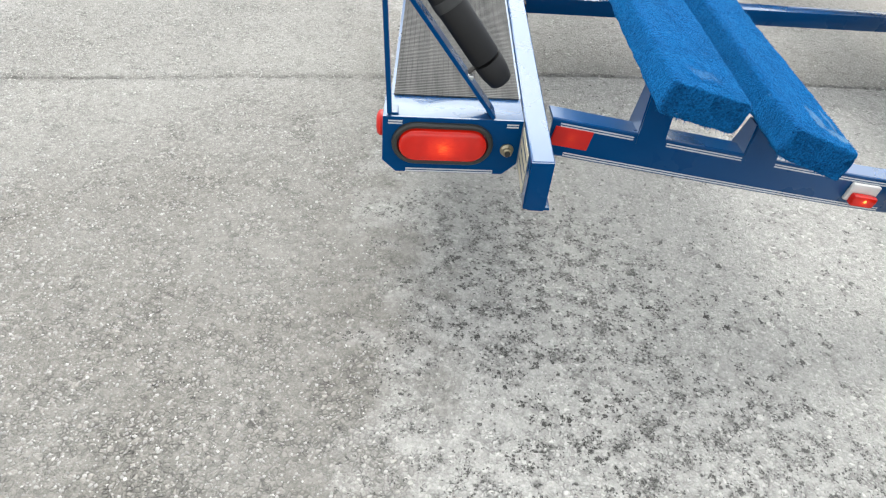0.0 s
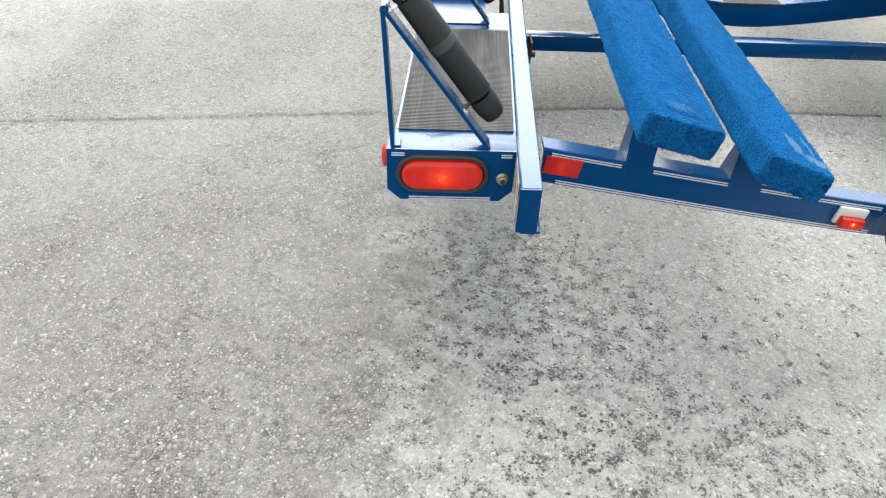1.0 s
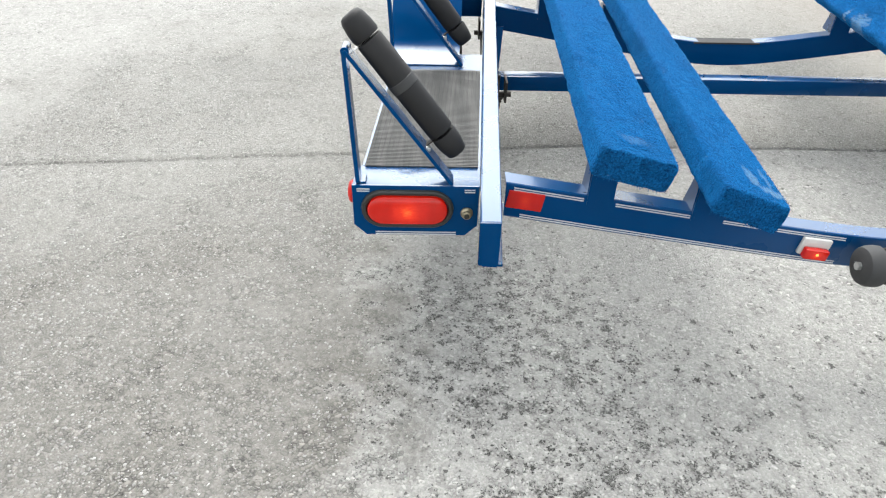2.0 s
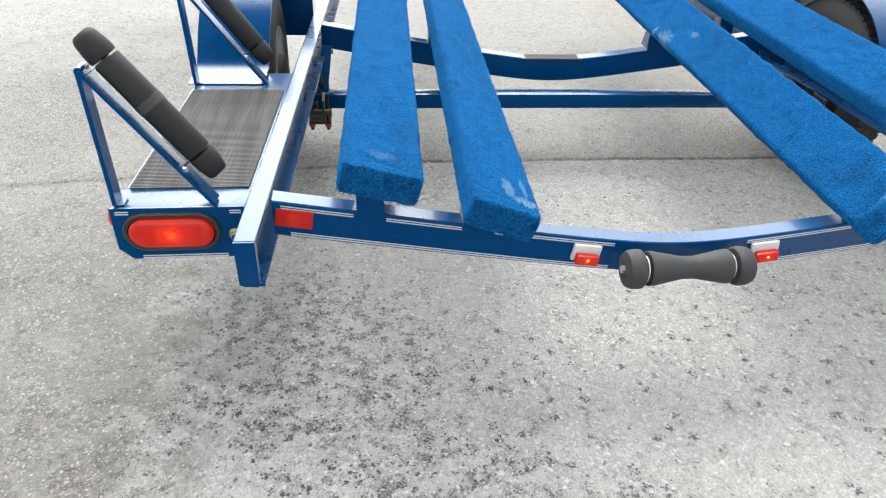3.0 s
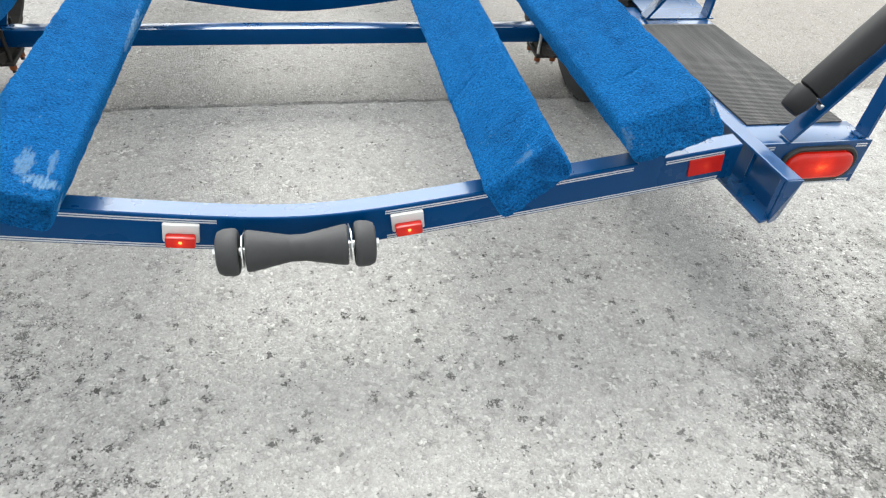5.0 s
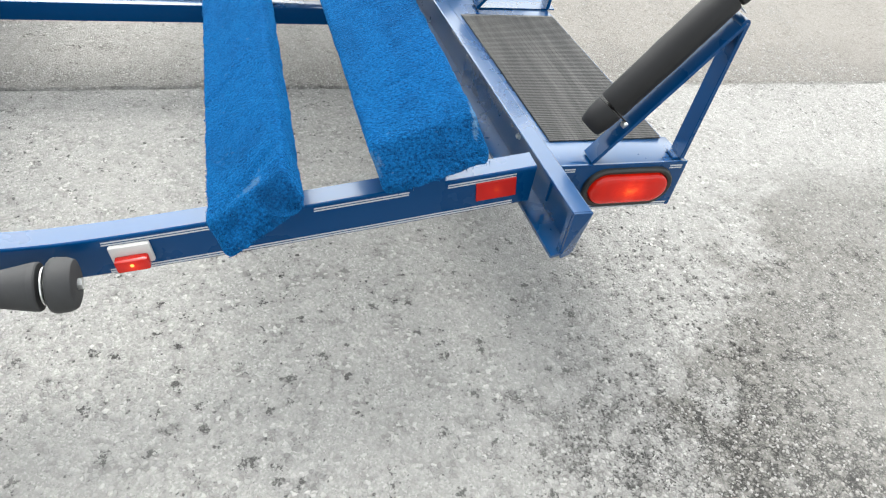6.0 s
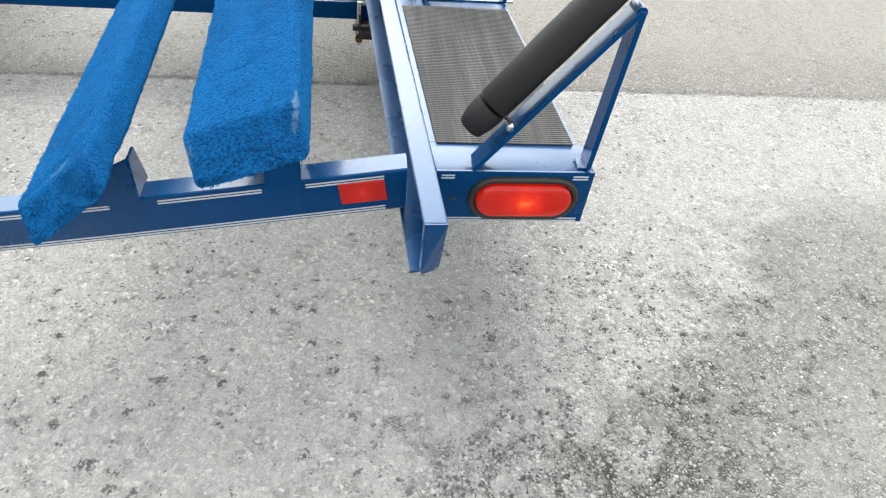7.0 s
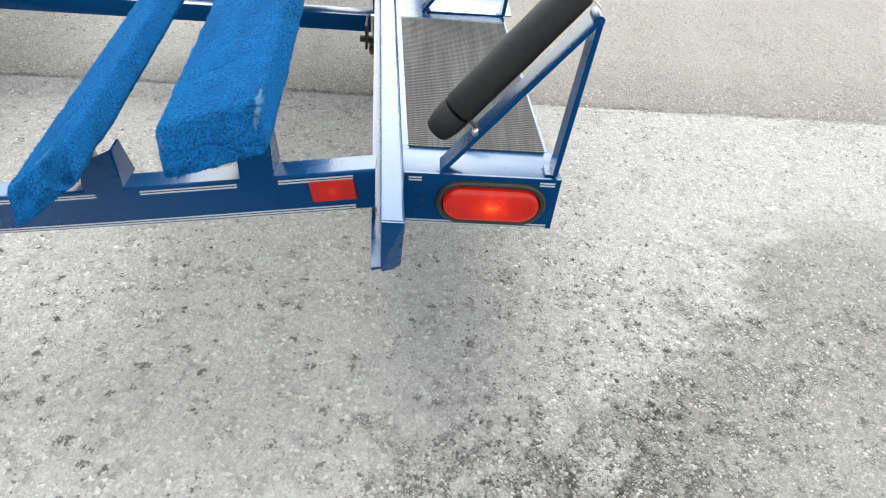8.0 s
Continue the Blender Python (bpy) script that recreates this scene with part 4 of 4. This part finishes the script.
# ---- carpeted bunks on posts
def build_bunk(side, x, z, tilt, wide, thick, y0, taper, rise, slant, seed, folds):
    """A carpet-wrapped board. x, z: the middle of its top where y is 0; tilt: degrees, inner edge low; rise: towards the front."""
    rng = random.Random(seed)
    y1 = 2.6
    ca, sa = math.cos(radians(tilt)), math.sin(radians(tilt))
    # outline of the section, with rounded edges, in the board's own (across, down)
    r, n = 0.011, 5
    outline = []
    for cx, cy, a0 in ((wide / 2 - r, -r, 0), (wide / 2 - r, -thick + r, -90), (-wide / 2 + r, -thick + r, -180), (-wide / 2 + r, -r, -270)):
        for i in range(n + 1):
            a = radians(a0 + 90 - 90 * i / n)
            outline.append((cx + r * math.cos(a), cy + r * math.sin(a)))
    dense = []
    for (ax, ay), (bx, by) in zip(outline, outline[1:] + outline[:1]):
        d = math.hypot(bx - ax, by - ay)
        k = max(1, int(d / 0.006))
        dense += [(ax + (bx - ax) * i / k, ay + (by - ay) * i / k) for i in range(k)]
    near, far = 1.35, y1
    ys = [y0 + 0.0045 * i for i in range(int((near - y0) / 0.0045))]
    ys += [near + (far - near) * i / 25 for i in range(1, 26)]

    def put(u, v, y, amp):
        s = Vector((u, (v + thick / 2) * wide / thick))
        s = s.normalized() if s.length else s
        lump = noise.noise((u * 38 + seed, v * 38, y * 26)) * 0.0024 + noise.noise((u * 60, v * 60 + seed, y * 130)) * 0.0013
        for fy, fu, deep in folds:
            lump -= deep * math.exp(-((y - y0 - fy - 0.35 * (u - fu)) / 0.006) ** 2) * max(0, 1 - abs(u - fu) / 0.09)
        u, v = u + s.x * lump * amp, v + s.y * lump * amp
        end = y + slant * (v / thick) * max(0.0, 1 - (y - y0) / 0.12)
        across = side * (u * ca - v * sa)
        return Vector((side * (x - taper * y) + across, end, z + rise * y + u * sa + v * ca))

    bm = bmesh.new()
    rings = [[bm.verts.new(put(u, v, y, 1.0)) for u, v in dense] for y in ys]
    m = len(dense)
    for a, b in zip(rings, rings[1:]):
        for k in range(m):
            bm.faces.new((a[k], b[k], b[(k + 1) % m], a[(k + 1) % m]))
    # the wrapped rear end, drawn in towards its middle
    prev = rings[0]
    for f, out in ((0.985, 0.005), (0.94, 0.009), (0.84, 0.0105), (0.62, 0.0115), (0.35, 0.012), (0.12, 0.012)):
        ring = []
        for u, v in dense:
            q = put(u * f, -thick / 2 + (v + thick / 2) * f, y0, 0.0)
            q.y -= out + 0.005 * noise.noise((u * f * 45 + seed, v * f * 45, 2.0)) + 0.003 * noise.noise((u * f * 140 + seed, v * f * 140, 9.0))
            ring.append(bm.verts.new(q))
        for k in range(m):
            bm.faces.new((ring[k], prev[k], prev[(k + 1) % m], ring[(k + 1) % m]))
        prev = ring
    bm.faces.new(prev)
    bm.faces.new(list(reversed(rings[-1])))
    bunk = part("bunk", bm, CARPET, trailer, "bunk board wrapped in worn bright blue carpet", smooth=True)
    for poly in bunk.data.polygons:
        poly.use_smooth = True
    # short pile
    verts, faces = [], []
    for i in range(14000):
        y = y0 + rng.random() ** 1.3 * 1.4
        u, v = dense[rng.randrange(m)] if rng.random() < 0.35 else (rng.uniform(-wide / 2 + 0.004, wide / 2 - 0.004), 0.0)
        if rng.random() < 0.13:
            u, v, y = u * 0.9, rng.uniform(-thick * 0.9, -thick * 0.1), y0 - 0.010
        c = put(u, v, max(y, y0), 0.6)
        if y < y0:
            c.y = c.y - 0.010
            way = Vector((rng.gauss(0, 0.5), -1, rng.gauss(0, 0.5)))
        else:
            mid = put(0.0, -thick / 2, y, 0.0)
            way = c - mid
            way = Vector((0, 0, 1)) if v > -0.004 else way.normalized()
            up = way.copy()
            lie = up.cross(Vector((rng.gauss(0, 1), rng.gauss(0, 1), rng.gauss(0, 1)))).normalized()
            way = lie * rng.uniform(0.7, 1.0) + up * rng.uniform(0.15, 0.45)
        way.normalize()
        side_way = up.cross(way).normalized() if y >= y0 else way.cross(Vector((rng.gauss(0, 1), rng.gauss(0, 1), rng.gauss(0, 1)))).normalized()
        length, w = rng.uniform(0.0013, 0.0028), rng.uniform(0.0006, 0.0012)
        b = len(verts)
        verts += [c - side_way * w - way * 0.001, c + side_way * w - way * 0.001, c + way * length]
        faces.append((b, b + 1, b + 2))
    # loose threads along the lower edge of the wrapped end
    for i in range(160):
        u = rng.uniform(-wide / 2 + 0.003, wide / 2 - 0.003)
        c = put(u, -thick + 0.001, y0 + rng.random() ** 2 * 0.05, 0.0)
        c.y -= 0.006
        way = Vector((rng.gauss(0, 0.7), rng.gauss(-0.5, 0.5), -1)).normalized()
        side_way = way.cross(Vector((0.2, 1, 0.3))).normalized()
        length, w = rng.uniform(0.003, 0.009), rng.uniform(0.0006, 0.0011)
        b = len(verts)
        verts += [c - side_way * w, c + side_way * w, c + way * length]
        faces.append((b, b + 1, b + 2))
    me = bpy.data.meshes.new("carpet_nap")
    me.from_pydata([tuple(q) for q in verts], [], faces)
    me.materials.append(CARPET)
    ob = new("carpet_nap", me)
    ob.parent = bunk
    tagged(ob, "short blue carpet nap", kind="stuff")
    return bunk


def build_post(side, x, y0, z_top, lean, wide):
    """A folded bracket that stands on the cross beam: front plate with two side flanges."""
    h = wide / 2
    low = beam_top(x) - 0.010
    bm = bmesh.new()
    def plate(pts, t, axis, at):
        prism(bm, pts, axis, at, at + t)
    zl, zr = z_top - lean * h, z_top + lean * h
    plate([(x - h, low), (x + h, low), (x + h * 0.9, zr), (x - h * 0.9, zl)], 0.004, "y", y0 - 0.001)
    for sgn in (-1, 1):
        xx = x + sgn * h * 0.95
        prism(bm, [(y0 + 0.003, low + 0.012), (y0 + 0.062, low + 0.012), (y0 + 0.034, z_top + sgn * lean * h), (y0 + 0.003, z_top + sgn * lean * h)], "x", xx - 0.002, xx + 0.002)
    for v in bm.verts:
        v.co.x *= side
    return part("bunk_post", bm, PAINT, trailer, "folded blue steel bunk bracket")


BUNKS = (
    # side, x, z, tilt, wide, thick, y0, taper, rise, slant, seed, folds
    (-1, 0.678, 0.594, 14.5, 0.155, 0.059, -0.110, 0.045, 0.004, 0.006, 3.0, ((0.02, 0.0, 0.003),)),
    (-1, 0.4395, 0.510, 20.0, 0.151, 0.059, -0.108, 0.040, 0.006, 0.008, 11.0, ((0.03, 0.02, 0.002),)),
    (1, 0.392, 0.482, 40.0, 0.159, 0.048, -0.064, 0.012, 0.042, 0.05, 23.0, ((0.015, 0.0, 0.006), (0.028, 0.01, 0.006), (0.042, 0.02, 0.005), (0.31, -0.05, 0.005))),
    (1, 0.660, 0.583, 21.0, 0.173, 0.059, -0.048, 0.040, 0.030, 0.060, 37.0, ((0.13, 0.0, 0.003),)),
)
for spec in BUNKS:
    build_bunk(*spec)
for side, x, z, lean, wide in ((-1, 0.707, 0.530, 0.25, 0.056), (-1, 0.475, 0.450, 0.36, 0.070), (1, 0.446, 0.448, 0.5, 0.066), (1, 0.707, 0.535, 0.27, 0.056)):
    build_post(side, x, 0.0, z, lean, wide)
    build_post(side, x - 0.045, 1.22, z + (0.03 if side > 0 else 0.0), lean, wide)

bm = bmesh.new()
box(bm, (0.420, 0.020, 0.405), (0.4255, 0.056, 0.442), 0.001)
box(bm, (0.4255, 0.030, 0.418), (0.432, 0.042, 0.430), 0.002)
part("bolt_plate", bm, STEEL, trailer, "pale zinc plate with a bolt head")

# ---- reflectors, marker lamps and keel roller on the rear beam
for s in (-1, 1):
    xc = -0.863 if s < 0 else 0.834
    zc = beam_top(xc) - 0.035
    rake = s * math.degrees(math.atan((beam_top(0.9) - beam_top(0.82)) / 0.08))
    bm = bmesh.new()
    box(bm, (-0.038, -0.0035, -0.0205), (0.038, 0.0, 0.0205), 0.0012)
    ob = part("reflector", bm, REFLECTOR, rear_beam, "flat red reflector")
    ob.matrix_basis = pose(xc, -0.0004, zc, 0, -rake, 0)
    xm = s * 0.226 if s < 0 else 0.205
    zm = beam_top(xm) - 0.037
    rake = math.degrees(math.atan((beam_top(xm + 0.02) - beam_top(xm - 0.02)) / 0.04))
    bm = bmesh.new()
    box(bm, (-0.033, -0.010, -0.020), (0.033, 0.0, 0.022), 0.003)
    lamp = part("marker_lamp", bm, HOUSING, trailer, "small lit red marker lamp in a white housing", smooth=True)
    lamp.matrix_basis = pose(xm, -0.0005, zm, 0, -rake, 0)
    bm = bmesh.new()
    box(bm, (-0.027, -0.027, -0.021), (0.027, -0.0098, 0.004), 0.004)
    part("lens", bm, MARKER, lamp, "red lens, lit", smooth=True)
    bm = bmesh.new()
    bmesh.ops.create_uvsphere(bm, u_segments=10, v_segments=6, radius=0.0035, matrix=pose(0, -0.0262, -0.006))
    part("bulb", bm, FILAMENT, lamp, smooth=True)

RX, RY, RZ = -0.013, -0.069, 0.315
roller = tagged(new("keel_roller"), "grey rubber keel roller with two end bells")
roller.parent = trailer
turn = pose(RX, RY, RZ, 0, 90, 0)
bm = bmesh.new()
spin(bm, [(0.012, -0.093), (0.0372, -0.093), (0.0390, -0.0905), (0.0385, -0.082), (0.0262, -0.018), (0.0255, -0.014), (0.0255, 0.014), (0.0262, 0.018), (0.0385, 0.082), (0.0390, 0.0905), (0.0372, 0.093), (0.012, 0.093)], turn, 96)
part("spool", bm, ROLLER, roller, smooth=True, angle=5.5)
for s in (-1, 1):
    bm = bmesh.new()
    spin(bm, [(0.012, s * 0.106), (0.0395, s * 0.106), (0.0435, s * 0.110), (0.0445, s * 0.117), (0.0435, s * 0.132), (0.039, s * 0.142), (0.032, s * 0.145), (0.012, s * 0.145)], turn, 40)
    part("end_bell", bm, ROLLER, roller, smooth=True)
    bm = bmesh.new()
    prism(bm, [(0.004, RZ - 0.026), (0.004, RZ - 0.006)] + [(RY + 0.031 * math.cos(radians(q)), RZ + 0.031 * math.sin(radians(q))) for q in range(40, 321, 20)], "x", RX + s * 0.099 - 0.0011, RX + s * 0.099 + 0.0011)
    part("bracket", bm, STEEL, roller, "bright steel bracket plate")
    bm = bmesh.new()
    spin(bm, [(0.0095, s * 0.145), (0.0095, s * 0.152)], turn, 6)
    part("nut", bm, STEEL, roller)
bm = bmesh.new()
spin(bm, [(0.008, -0.150), (0.008, 0.150)], turn, 12)
part("spindle", bm, STEEL, roller)
